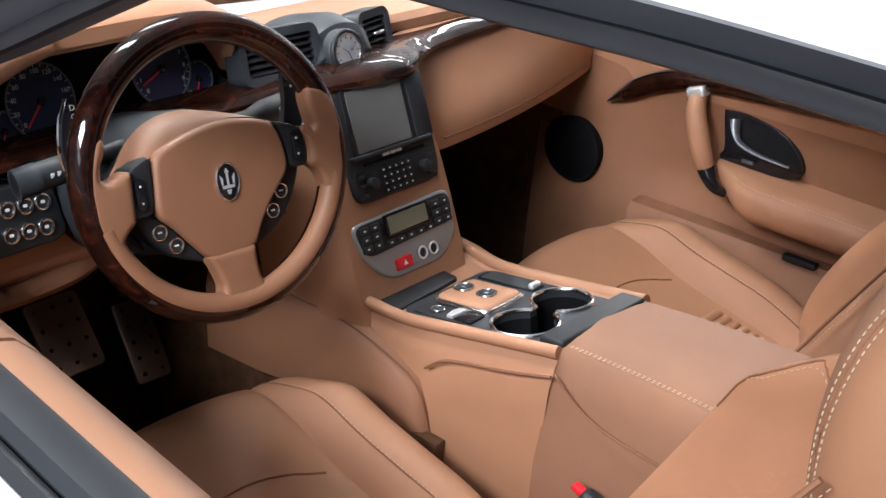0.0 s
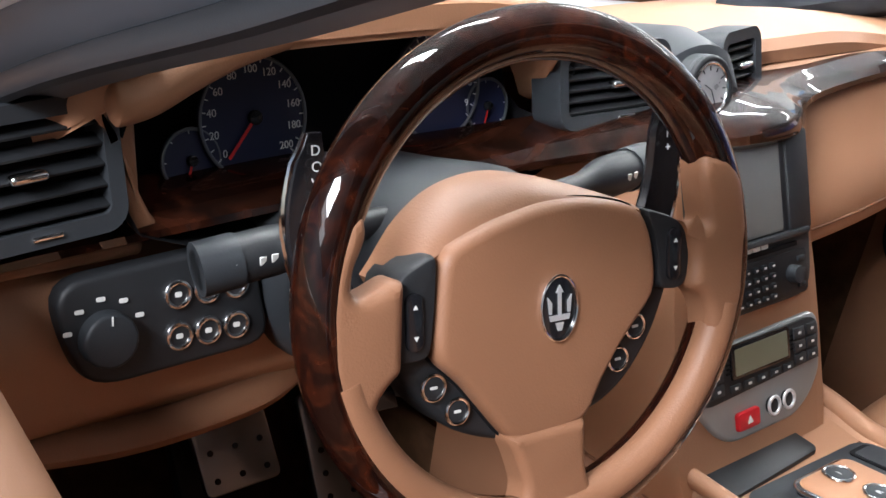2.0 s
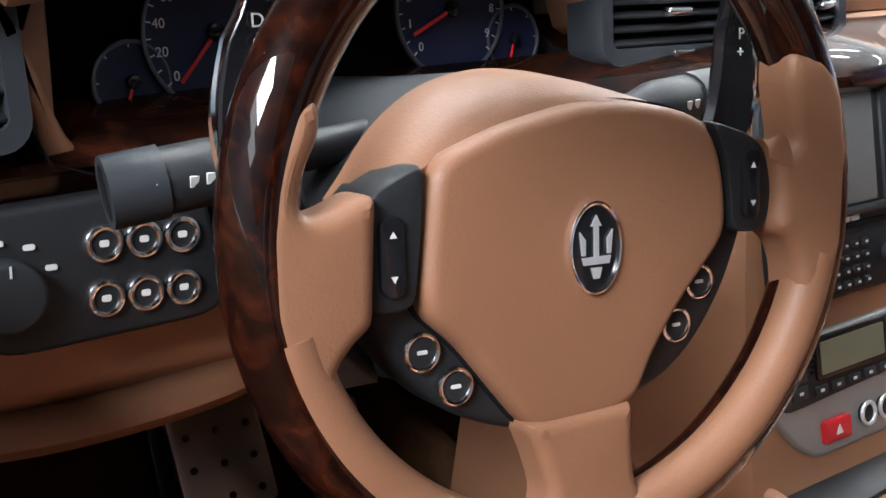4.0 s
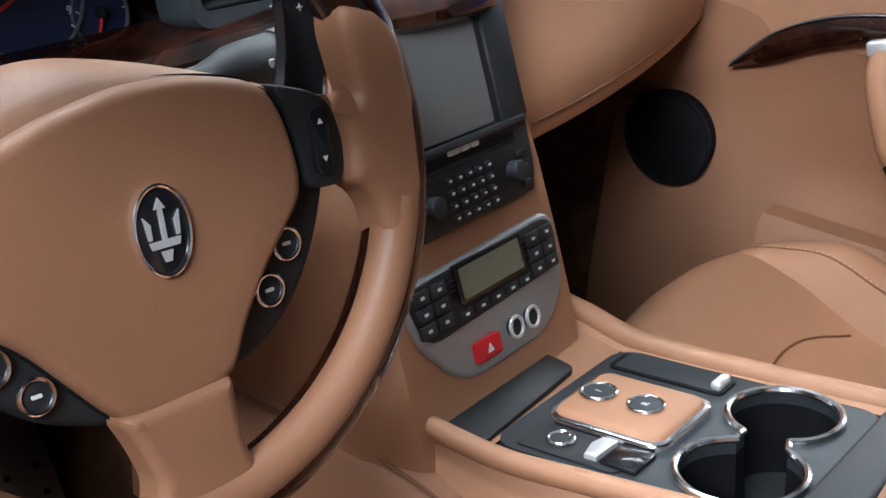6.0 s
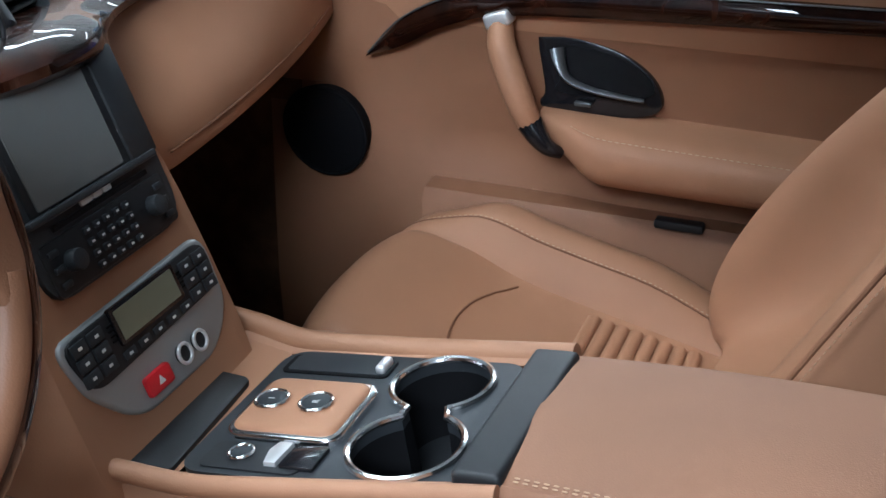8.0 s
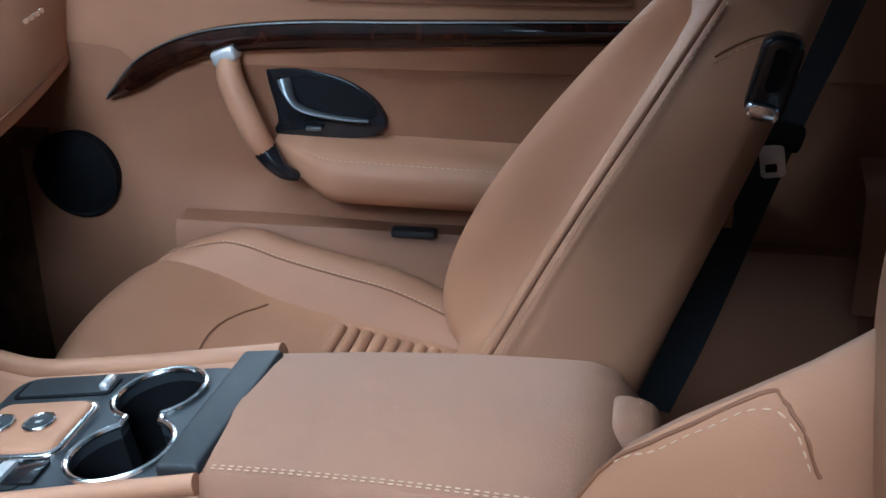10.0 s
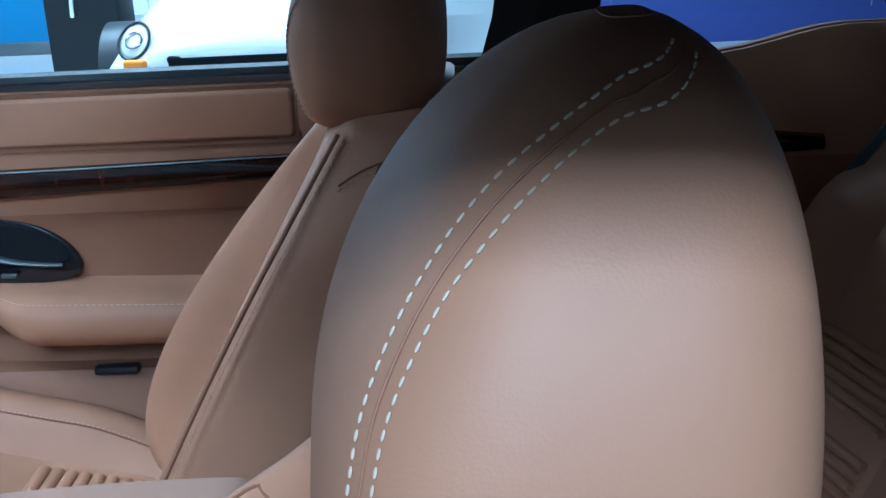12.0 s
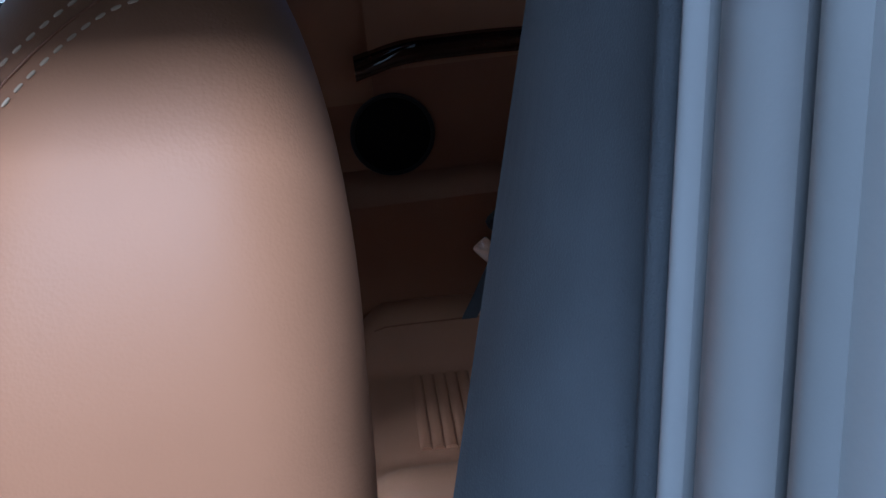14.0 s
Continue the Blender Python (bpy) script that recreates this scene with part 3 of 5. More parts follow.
part("wood_trim", grid([[p + Vector((0.01, 0, 0.002)), p + Vector((-0.005, 0, 0)), p + Vector((-0.009, 0, -0.01)), p + Vector((-0.005, 0, -0.016 - 0.012 * min(1, (23 - i) / 5))), p + Vector((0.01, 0, -0.018 - 0.012 * min(1, (23 - i) / 5)))] for i, p in enumerate(qt)], close_u=True, cap=True), WOOD, quarter, "dark burr wood strip with a pointed end")
qm = face_on((0.661, -0.898, 0.664), (0, -1, 0), (0.05, 0, 1))
qsp = part("loudspeaker", slab(disc(0.052, 36), 0.02, qm, 0.003), DARK, quarter, "round black speaker grille")
part("grille_rim", ring(0.053, 0.003, qm), BLACK, qsp)
led = [[(0.68, y, 0.61), (0.6, y, 0.602), (0.588, y, 0.595), (0.585, y, 0.578), (0.59, y, 0.5), (0.6, y, 0.44)] for y in (-0.78, -0.85, -0.94, -1.0, -1.026, -1.035)]
part("side_rest", shell(led, (0.01, 0, 0)), TAN_SHADED, quarter, "leather elbow ledge")
pane2 = tagged(part("window_2", shell([[(0.7 - 0.09 * ((z - 0.9) / 0.26) ** 1.4, y, z) for z in np.linspace(0.87, 1.16, 6)] for y in (-0.9, -1.05, -1.22)], (0.004, 0, 0)), GLASS), "clear rear quarter window", "window", kind="structure")
pane2.visible_shadow = False
# centre pillar with the belt, dark rear pillar, parcel shelf
tagged(part("pillar_1", shell([[(0.69 - 0.1 * t, -0.81 - 0.05 * t + d, 0.86 + 0.31 * t) for d in (0.07, 0.06, 0.0, -0.05, -0.06)] for t in np.linspace(0, 1, 8)], (0.02, 0, 0)), BLACK), "black trimmed centre pillar", "pillar", kind="structure")
tri = [[(0.64 - 0.06 * t, -1.26 - 0.1 * s + 0.14 * (1 - s) * t, 0.84 + 0.3 * t) for s in np.linspace(0, 1, 8)] for t in np.linspace(0, 1, 8)]
tagged(part("pillar_2", shell(tri, (0.01, -0.02, 0)), SEAL), "black rear pillar trim", "pillar", kind="structure")
tagged(part("parcel_shelf", box((1.3, 0.5, 0.03), pose(0, -1.62, 0.86), 0.01), SUEDE), "dark parcel shelf behind the rear seats", "shelf", kind="structure")
tagged(part("rear_wall", box((1.4, 0.03, 0.7), pose(0, -1.6, 0.5)), CARPET, smooth=False), "carpeted wall behind the rear seats", "wall", kind="structure")
tagged(part("quarter_panel_far", box((0.03, 0.8, 0.75), pose(-0.7, -1.36, 0.52), 0.01), TAN_SHADED), "tan rear quarter trim on the driver side", "panel", kind="structure")
tagged(part("rear_screen", shell([[(0.55 * u, y, z + 0.06 * (1 - u * u)) for u in np.linspace(-1, 1, 11)] for y, z in ((-1.5, 1.12), (-1.75, 0.98), (-1.9, 0.9))], (0, 0, 0.005)), GLASS), "sloping rear screen", "window", kind="structure").visible_shadow = False
# driver side centre pillar: suede jamb, then rubber seals towards the outside
pil = thing("pillar_3", "blue-grey suede centre pillar with upright door seals", "pillar", kind="structure")


# lines of the jamb from the inside out: x and y at 0.95 m, and how far they lean with the height
JAMB = ((-0.650, -0.8696, 0.65, -0.350), (-0.688, -0.9085, 0.25, -0.150), (-0.700, -0.9090, 0.25, -0.150), (-0.708, -0.9098, 0.25, -0.150), (-0.712, -0.9105, 0.25, -0.150), (-0.738, -0.9147, 0.25, -0.150), (-0.744, -0.9144, 0.25, -0.150), (-0.756, -0.9164, 0.25, -0.150), (-0.780, -0.9284, 0.25, -0.150))


def upright(k, sink, bow=0.003):
    """One strip of the jamb between two of its lines, leaning back with its height."""
    rows = []
    for z in np.linspace(0.3, 1.16, 13):
        a, b = [Vector((x + sx * max(-0.25, z - 0.95), y + sy * (z - 0.95), z)) for x, y, sx, sy in JAMB[k : k + 2]]
        out = Vector((b.y - a.y, a.x - b.x, 0)).normalized()
        rows.append([a.lerp(b, q / 10) + out * (bow * math.sin(math.pi * q / 10) - sink) for q in range(11)])
    return rows


for k, (name, mtl, sink, bow) in enumerate((("suede_cover", SUEDE, 0.0, 0.006), ("suede_roll", SUEDE, 0.0, 0.004), ("door_seal", PALE_RUBBER, 0.0, 0.003), ("door_seal", SEAL, 0.004, 0.0), ("door_seal", PALE_RUBBER, 0.0, 0.004), ("door_seal", SEAL, 0.004, 0.0), ("door_seal", MID_RUBBER, 0.0, 0.003), ("door_seal", PALE_RUBBER, 0.0, 0.003))):
    part(name, shell(upright(k, sink, bow), (0.02, -0.05, 0)), mtl, pil, "upright rubber lip" if name == "door_seal" else "")
# unseen panel added in place of the quarter window, keeps light off the rear seat
rp = [[(-0.7 + 0.1 * ((z - 0.88) / 0.3) ** 1.3, y, z) for z in np.linspace(0.85, 1.19, 8)] for y in np.linspace(-1.02, -1.6, 9)]
tagged(part("light_blocker", shell(rp, (0.02, 0, 0)), SUEDE), "unseen dark panel added over the driver side quarter window to block light", "pillar", kind="structure")

# outer body that closes the car: wings, nose, tail and wheels
for side in (-1, 1):
    fw_ = []
    for y in np.linspace(0.46, 2.24, 19):
        k = 1 - 0.2 * ease(1.5, 2.3, y)
        fw_.append([(side * 0.76 * k, y, 0.725 - 0.12 * ease(1.4, 2.3, y)), (side * 0.83 * k, y, 0.68 - 0.1 * ease(1.4, 2.3, y)), (side * 0.87 * k, y, 0.5), (side * 0.87 * k, y, 0.3), (side * 0.83 * k, y, 0.1)])
    tagged(part("front_wing", shell(fw_, (-side * 0.012, 0, 0)), PAINT), "white painted front wing", "car body", kind="structure")
    rw = []
    for y in np.linspace(-0.96, -2.04, 13):
        k = 1 - 0.1 * ease(-1.6, -2.1, y)
        rw.append([(side * 0.725 * k, y, 0.872), (side * 0.82 * k, y, 0.81), (side * 0.865 * k, y, 0.6), (side * 0.87 * k, y, 0.35), (side * 0.83 * k, y, 0.12)])
    tagged(part("rear_wing", shell(rw, (-side * 0.012, 0, 0)), PAINT), "white painted rear wing", "car body", kind="structure")
nose = [[(x, y - 0.25 * (x / 0.62) ** 2 * 0.4, z) for y, z in ((2.19, 0.6), (2.27, 0.52), (2.3, 0.38), (2.27, 0.22), (2.2, 0.1))] for x in np.linspace(-0.62, 0.62, 13)]
tagged(part("nose", shell(nose, (0, -0.02, 0)), PAINT), "white painted car nose", "car body", kind="structure")
tail = [[(x, y + 0.06 * (x / 0.75) ** 2, z) for y, z in ((-1.86, 0.9), (-2.0, 0.9), (-2.1, 0.82), (-2.12, 0.5), (-2.06, 0.14))] for x in np.linspace(-0.76, 0.76, 13)]
tagged(part("tail", shell(tail, (0, 0.02, 0)), PAINT), "white painted car tail", "car body", kind="structure")
for sx in (-1, 1):
    for wy in (1.35, -1.3):
        wh = thing("car_wheel", "alloy car wheel with a black tyre", "wheel", "car wheels")
        wm = Matrix.Translation((sx * 0.79, wy, 0.25)) @ pose(0, 0, 0, 0, 90 * sx)
        part("tyre", ring(0.275, 0.055, wm, 36, 10, flat=1.6), SEAL, wh)
        part("rim", slab(disc(0.23, 30), 0.05, wm @ pose(0, 0, 0.04), 0.012), ALU, wh)

from mathutils.bvhtree import BVHTree

# ---- seats ----
CU = [-1, -0.97, -0.93, -0.88, -0.82, -0.76, -0.7, -0.65, -0.61, -0.585, -0.57, -0.555, -0.53, -0.48, -0.4, -0.3, -0.2, -0.1, 0]
CU = CU + [-u for u in reversed(CU[:-1])]


def on_skin(ob, pts, lift=0.0006):
    """Points drawn onto the nearest place of a mesh."""
    skin = BVHTree.FromPolygons([v.co[:] for v in ob.data.vertices], [p.vertices[:] for p in ob.data.polygons])
    hits = [skin.find_nearest(Vector(p)) for p in pts]
    return [h[0] + h[1] * lift for h in hits]


def front_seat(name, label, cx, cy, lever_side, wings=(0.11, 0.012), push=0.0, rise=0.0, tall=0.522, ridge=0.0, trim=0.0, head=(0.0, -0.625, 0.0, 0.128, 0.08, 0.882, 0.968, 1.058, 0.3, 0.42, 0.01, 0.66, 0.72)):
    """A front seat; x from its middle, y from the passenger seat's place."""
    seat = thing(name, label, "seat", "front seats")
    W = 0.215
    cf = cy + push
    prof = spline([(0.075, 0.22, 0), (0.105, 0.33, 0), (0.118, 0.42, 0), (0.108, 0.468, 0), (0.07, 0.486, 0), (0.01, 0.466, 0), (-0.06, 0.43, 0), (-0.14, 0.408, 0), (-0.25, 0.385, 0), (-0.4, 0.362, 0)], 46)
    rows = []
    for p in prof:
        y, z = p.x, p.y + rise
        back = ease(0.09, -0.06, y)
        r = []
        for u in CU:
            a = abs(u)
            wing = 0.052 * back * ease(0.5, 0.76, a) * ease(-0.42, -0.2, y) + 0.012 * ease(0.55, 0.8, a)
            zz = z + wing - 0.03 * (1 - back) * a * a
            zz -= 0.006 * bump_at(a, 0.57, 0.018)
            drop = max(0.0, (a - 0.82) / 0.18)
            zz -= 0.05 * drop**2 + (0.1 if a == 1 else 0)
            yy = y - 0.05 * (1 - back) * a**3 * (1 if z > 0.3 else 0.4)
            r.append((cx + W * math.copysign(min(a, 0.93) / 0.93 if a < 1 else 1.0, u), cf + yy, max(0.2, zz)))
        rows.append(r)
    bm = grid(rows)
    cush = part("cushion", bm, TAN, seat)
    part("seat_base", box((0.34, 0.44, 0.18), pose(cx, cf - 0.16, 0.27), 0.03), CARPET, seat)
    # cross seam in an arc, front piping
    arc = [(cx + 0.114 * s, cf - 0.075 + 0.035 * (1 - s * s), rise + 0.437 + 0.009 * (1 - s * s) + 0.003) for s in np.linspace(-1, 1, 15)]
    part("seam", tube(on_skin(cush, arc, 0.0), 0.0016, 6), SEAM, seat)
    for k in range(8):
        y = -0.168 - 0.0175 * k
        z = rise + 0.4045 - 0.0035 * k
        part("pleat", tube([(cx + 0.113 * s, cf + y, z + 0.001 * math.cos(3 * s)) for s in np.linspace(-1, 1, 7)], 0.0088, 10, flat=0.7), TAN, seat)
    for s in (-1, 1):
        ln = [(cx + s * 0.152, cf + p.x, rise + p.y + 0.052 * ease(0.09, -0.06, p.x) * ease(-0.42, -0.2, p.x) * 0.86 + 0.0095) for p in prof[4:44]]
        part("seam", tube(on_skin(cush, ln, 0.0002), 0.0011, 6), SEAM, seat)
        part("stitching", stitches([on_skin(cush, [(x + s * 0.004, y, z) for x, y, z in ln[16:]])], 0.004, 0.003, 0.0006), THREAD_TAN, seat)
    # backrest: closed rings up the spine
    rings = []
    N = 56
    for i in range(31):
        t = i / 30
        z = 0.38 + tall * t
        front = -0.30 - 0.292 * t
        thick = 0.222 - 0.104 * t
        half = back_half(t)
        deep = 0.055 * ease(0.0, 0.2, t) * (1 - ease(0.78, 0.95, t))
        wing = max(0.0, math.sin(math.pi * t**0.7)) ** 0.9
        rg = []
        for k in range(N):
            a = 2 * math.pi * k / N
            c, s = math.cos(a), math.sin(a)
            px = half * math.copysign(abs(c) ** 0.42, c)
            outer = px * lever_side < 0
            px *= 1 - (trim * ease(0.45, 0.85, t) if outer else 0.0)
            py = thick / 2 * math.copysign(abs(s) ** (0.5 if s > 0 else 0.36), s)
            if s > 0:
                u = abs(px) / half
                py -= deep * (1 - ease(0.45, 0.78, u)) * abs(s) ** 0.3
                roll = wing * wings[0] if outer else wing * wings[1] + ridge * ease(0.0, 0.3, t) * (1 - 0.65 * ease(0.8, 1.0, t))
                py += roll * bump_at(u, 0.86, 0.2) * abs(s) ** 0.3
                py -= 0.004 * bump_at(u, 0.6, 0.03)
            rg.append((cx + px, cy + front - thick / 2 + py, z - 0.25 * (py - thick / 2) * (1 - 0.6 * t)))
        rings.append(rg)
    back_ob = part("backrest", grid(rings, close_u=True, cap=True), TAN, seat)
    # piping along the front edge of both side panels
    for s in (-1, 1):
        ln = []
        for i in range(2, 30):
            t = i / 30
            half = back_half(t)
            ln.append((cx + s * (half + 0.0005), cy - 0.318 - 0.292 * t + 0.012 * math.sin(math.pi * t), 0.385 + tall * t))
        part("piping", tube(ln, 0.0028, 7), TAN_SHADED, seat)
        part("stitching", stitches([[(x + s * 0.001, y - 0.009, z) for x, y, z in ln]], 0.004, 0.003, 0.0007), THREAD_TAN, seat)
    # headrest, with a double row of stitches along its outer edge
    hx, hy, hyaw, ha, hb_, z0, z1, z2, low, high, back, sx, sy = head

    def hp(t, a, grow=0.0):
        ang = math.pi * (t - 0.5)
        g = max(0.1, math.cos(ang)) ** (low if t < 0.5 else high)
        px = (ha * g + grow) * math.copysign(abs(math.cos(a)) ** sx, math.cos(a))
        py = (hb_ * g + grow) * math.copysign(abs(math.sin(a)) ** sy, math.sin(a)) - back * ease(0.45, 1.0, t)
        c, q = math.cos(hyaw), math.sin(hyaw)
        return (cx + hx + px * c - py * q, cy + hy + px * q + py * c, z1 + math.sin(ang) * (z1 - z0 if t < 0.5 else z2 - z1 + grow))

    part("headrest", grid([[hp(i / 40, 2 * math.pi * k / 72) for k in range(72)] for i in range(41)], close_u=True, cap=True), TAN, seat)
    if high > 0.8:
        rows_ = ([(0.15, 132), (0.4, 130), (0.56, 128), (0.605, 126.5), (0.63, 126.5), (0.67, 128), (0.705, 130.5), (0.745, 135), (0.785, 143), (0.825, 157), (0.86, 172), (0.9, 186), (0.925, 198)], [(0.15, 141), (0.4, 139), (0.575, 137.5), (0.605, 137), (0.635, 137.5), (0.67, 140), (0.705, 143.5), (0.735, 149), (0.77, 157), (0.805, 168), (0.835, 179), (0.87, 192), (0.9, 206)])
    else:
        rows_ = [[(t, 90 + math.degrees(0.42 + off + 1.3 * ease(0.5, 1.05, t))) for t in np.linspace(0.08, 0.95, 9)] for off in (-0.06, 0.06)]
    for s in (-1, 1) if high < 0.8 else (1,):
        both = []
        for row in rows_:
            ln = [hp(p.x, math.pi / 2 + s * radians(p.y * 100 - 90), 0.0008) for p in spline([(t, a / 100, 0) for t, a in row], 60)]
            both.append(ln)
            part("stitching", stitches([ln], 0.0038, 0.0024, 0.0007), THREAD, seat)
        mid = [(Vector(a) + Vector(b)) / 2 for a, b in zip(*both)]
        part("seam", tube(mid, 0.0006, 6), TAN_SHADED, seat)
    if high < 0.8:
        part("headrest_post", tube([(cx, cy - 0.64, 0.84), (cx, cy - 0.648, 0.9)], 0.03, 12), TAN_SHADED, seat)
    return seat




def back_half(t):
    """Half the backrest's width, from its foot to its shoulder."""
    return 0.18 + 0.008 * math.sin(math.pi * min(1, t * 1.25)) - 0.035 * t - 0.03 * ease(0.75, 1.0, t)


pax = front_seat("front_seat", "tan leather passenger bucket seat with pleated cushion", 0.43, 0.0, -1, push=0.016)
drvs = front_seat("front_seat", "tan leather driver seat with double-stitched headrest", -0.405, -0.115, 1, wings=(0.06, 0.0), ridge=0.12, trim=0.4, push=0.13, rise=0.02, tall=0.54, head=(0.0336, -0.6464, 0.1193, 0.14, 0.0946, 0.79, 0.925, 1.101, 0.2, 1.0, 0.0395, 0.67, 0.55))
pax_back = [c for c in pax.children if c.name.startswith("backrest")][0]
YOKE = ([(0.29, -0.597, 0.885), (0.29, -0.593, 0.869), (0.29, -0.596, 0.845)], [(0.29, -0.596, 0.845), (0.29, -0.621, 0.86), (0.29, -0.645, 0.867), (0.29, -0.669, 0.866), (0.29, -0.69, 0.85)])
for row in YOKE[1:]:
    part("seam", tube(on_skin(pax_back, spline(row, 14), 0.0), 0.0012, 6), SEAM, pax)
part("stitching", stitches([on_skin(pax_back, [p - Vector((0, 0, 0.006)) for p in spline(YOKE[1], 24)])], 0.004, 0.003, 0.0006), THREAD_TAN, pax)

drv_back = [c for c in drvs.children if c.name.startswith("backrest")][0]
shoulder = spline([(-0.312, -0.49, 0.783), (-0.305, -0.517, 0.799), (-0.3, -0.575, 0.833), (-0.3, -0.622, 0.859), (-0.302, -0.64, 0.856), (-0.305, -0.65, 0.83)], 36)
part("seam", tube(on_skin(drv_back, shoulder, 0.0), 0.0012, 6), SEAM, drvs)
part("stitching", stitches([on_skin(drv_back, [p + Vector((-0.006, 0.004, -0.003)) for p in shoulder])], 0.004, 0.003, 0.0006), THREAD_TAN, drvs)

# seat tilt lever on the passenger seat's shoulder
lm = face_on((0.28, -0.648, 0.829), (0.0, 0.96, 0.22), (0.05, 0.22, -0.96))
lev = part("tilt_lever", slab(rrect(0.036, 0.08, 0.015), 0.016, lm @ pose(0, 0, 0.008), 0.005, 3), GLOSS, pax, "black tilt lever with a chrome tip")
part("chrome_tip", slab(rrect(0.03, 0.018, 0.008), 0.012, lm @ pose(0.001, 0.03, 0.0115), 0.004, 3), CHROME, lev)
part("slot", slab(rrect(0.013, 0.04, 0.005), 0.004, lm @ pose(0, -0.01, 0.0095)), DARK, lev)

# rear seat, passenger side
rear = thing("bucket_seat", "tan leather rear bucket seat with pleated panels", "seat", "rear seats")
rc = []
for p in spline([(-0.8, 0.2, 0), (-0.79, 0.36, 0), (-0.815, 0.4, 0), (-0.87, 0.405, 0), (-1.0, 0.4, 0), (-1.14, 0.394, 0)], 24):
    rc.append([(0.385 + 0.25 * u, p.x, p.y + (0.05 * ease(0.38, 0.8, abs(u)) - 0.03 * ease(0.85, 1, abs(u)) - 0.004 * bump_at(abs(u), 0.38, 0.02)) * ease(-0.79, -0.86, p.x)) for u in np.linspace(-1, 1, 41)])
cushion_skin = part("cushion", grid(rc), TAN, rear)
for k in range(10):
    part("pleat", tube([(0.39 + 0.084 * s, -0.887 - 0.0145 * k, 0.4045 - 0.0004 * k) for s in np.linspace(-1, 1, 5)], 0.007, 9, flat=0.7), TAN, rear)
part("seam", tube(on_skin(cushion_skin, [(0.545, -0.83 - 0.022 * k, 0.45) for k in range(11)], 0.0), 0.0012, 6), SEAM, rear)


def rear_back(xl, f, z):
    """A point of the backrest, which is turned inwards: across, forward of its face, height."""
    c, q = math.cos(radians(18)), math.sin(radians(18))
    return (0.385 + xl * c - f * q, -1.055 - 0.46 * (z - 0.4) + xl * q + f * c, z + 0.3 * f)


rb = []
for i in range(25):
    t = i / 24
    r = []
    for u in np.linspace(-1, 1, 41):
        a = abs(u)
        f = 0.028 * ease(0.42, 0.75, a) - 0.045 * max(0, (a - 0.8) / 0.2) ** 2 - 0.005 * bump_at(a, 0.44, 0.02)
        r.append(rear_back((0.2 if u < 0 else 0.2 + 0.03 * ease(0.55, 1.0, u)) * u * (1 - 0.1 * ease(0.6, 1.0, t)), f * (1 - ease(0.8, 1, t)) - 0.05 * ease(0.85, 1, t), 0.38 + 0.42 * t))
    rb.append(r)
part("backrest", shell(rb, (0, -0.1, -0.04)), TAN, rear)
for k in range(14):
    if k in (6, 7):
        continue
    part("pleat", tube([rear_back(0.079 * s, 0.004, 0.445 + 0.0122 * k) for s in np.linspace(-1, 1, 5)], 0.0062, 9, flat=0.7), TAN, rear)
hb = []
for i in range(13):
    g = max(0.15, math.sin(math.pi * (0.04 + 0.92 * i / 12))) ** 0.4
    hb.append([rear_back(0.1 * g * math.copysign(abs(math.cos(a)) ** 0.6, math.cos(a)), -0.035 + 0.05 * g * math.sin(a), 0.72 + 0.14 * i / 12) for a in np.linspace(0, 2 * math.pi, 33)[:-1]])
part("headrest", grid(hb, close_u=True, cap=True), TAN, rear)
rear2 = thing("rear_bench", "tan leather rear seat behind the driver", "seat", "rear seats")
part("cushion", box((0.5, 0.32, 0.2), pose(-0.35, -1.04, 0.31), 0.05, 4), TAN, rear2)
part("backrest", box((0.46, 0.12, 0.5), pose(-0.35, -1.25, 0.6, 23), 0.05, 4), TAN, rear2)
part("rear_tunnel", box((0.16, 0.7, 0.3), pose(0, -1.0, 0.28), 0.04, 3), CARPET, rear2)

# belts
belt = thing("seat_belt", "black seat belt hanging from the centre pillar", "seat belt", "seat belts", at=(0.01, 0.014, 0.014))


def strap(path, width, mtl, parent, across=(0, 1, 0)):
    pts = spline(path, 24)
    a = Vector(across).normalized()
    return part("webbing", shell([[p - a * width / 2, p - a * width / 6, p + a * width / 6, p + a * width / 2] for p in pts], (0.0025, 0, 0)), mtl, parent)


strap([(0.6, -0.86, 1.12), (0.645, -0.802, 0.956), (0.655, -0.748, 0.78), (0.655, -0.697, 0.64), (0.65, -0.61, 0.37), (0.64, -0.56, 0.24)], 0.05, WEBBING, belt, (0, 1, 0.25))
part("guide", box((0.02, 0.06, 0.035), pose(0.65, -0.695, 0.632, 15), 0.008), BLACK, belt)
part("tongue", slab(rrect(0.03, 0.042, 0.006), 0.003, face_on((0.64, -0.69, 0.6), (0, -1, 0.15), (0, 0.15, 1)), 0.001), SILVER, belt, "chrome belt tongue")
part("tongue_hole", slab(rrect(0.014, 0.01, 0.002), 0.002, face_on((0.6385, -0.689, 0.592), (0, -1, 0.15), (0, 0.15, 1))), DARK, belt)
rbelt = thing("seat_belt", "slate grey rear seat belt across the seat edge", "seat belt", "seat belts", at=(-0.02, 0.048, -0.005))
strap([(0.6, -1.3, 0.86), (0.585, -1.19, 0.72), (0.575, -1.085, 0.565), (0.57, -1.035, 0.48), (0.57, -1.0, 0.42)], 0.048, WEB_BLUE, rbelt, (0, 0.75, -0.6))
part("guide", box((0.022, 0.062, 0.03), pose(0.568, -1.075, 0.562, 50), 0.008), WEBBING, rbelt)
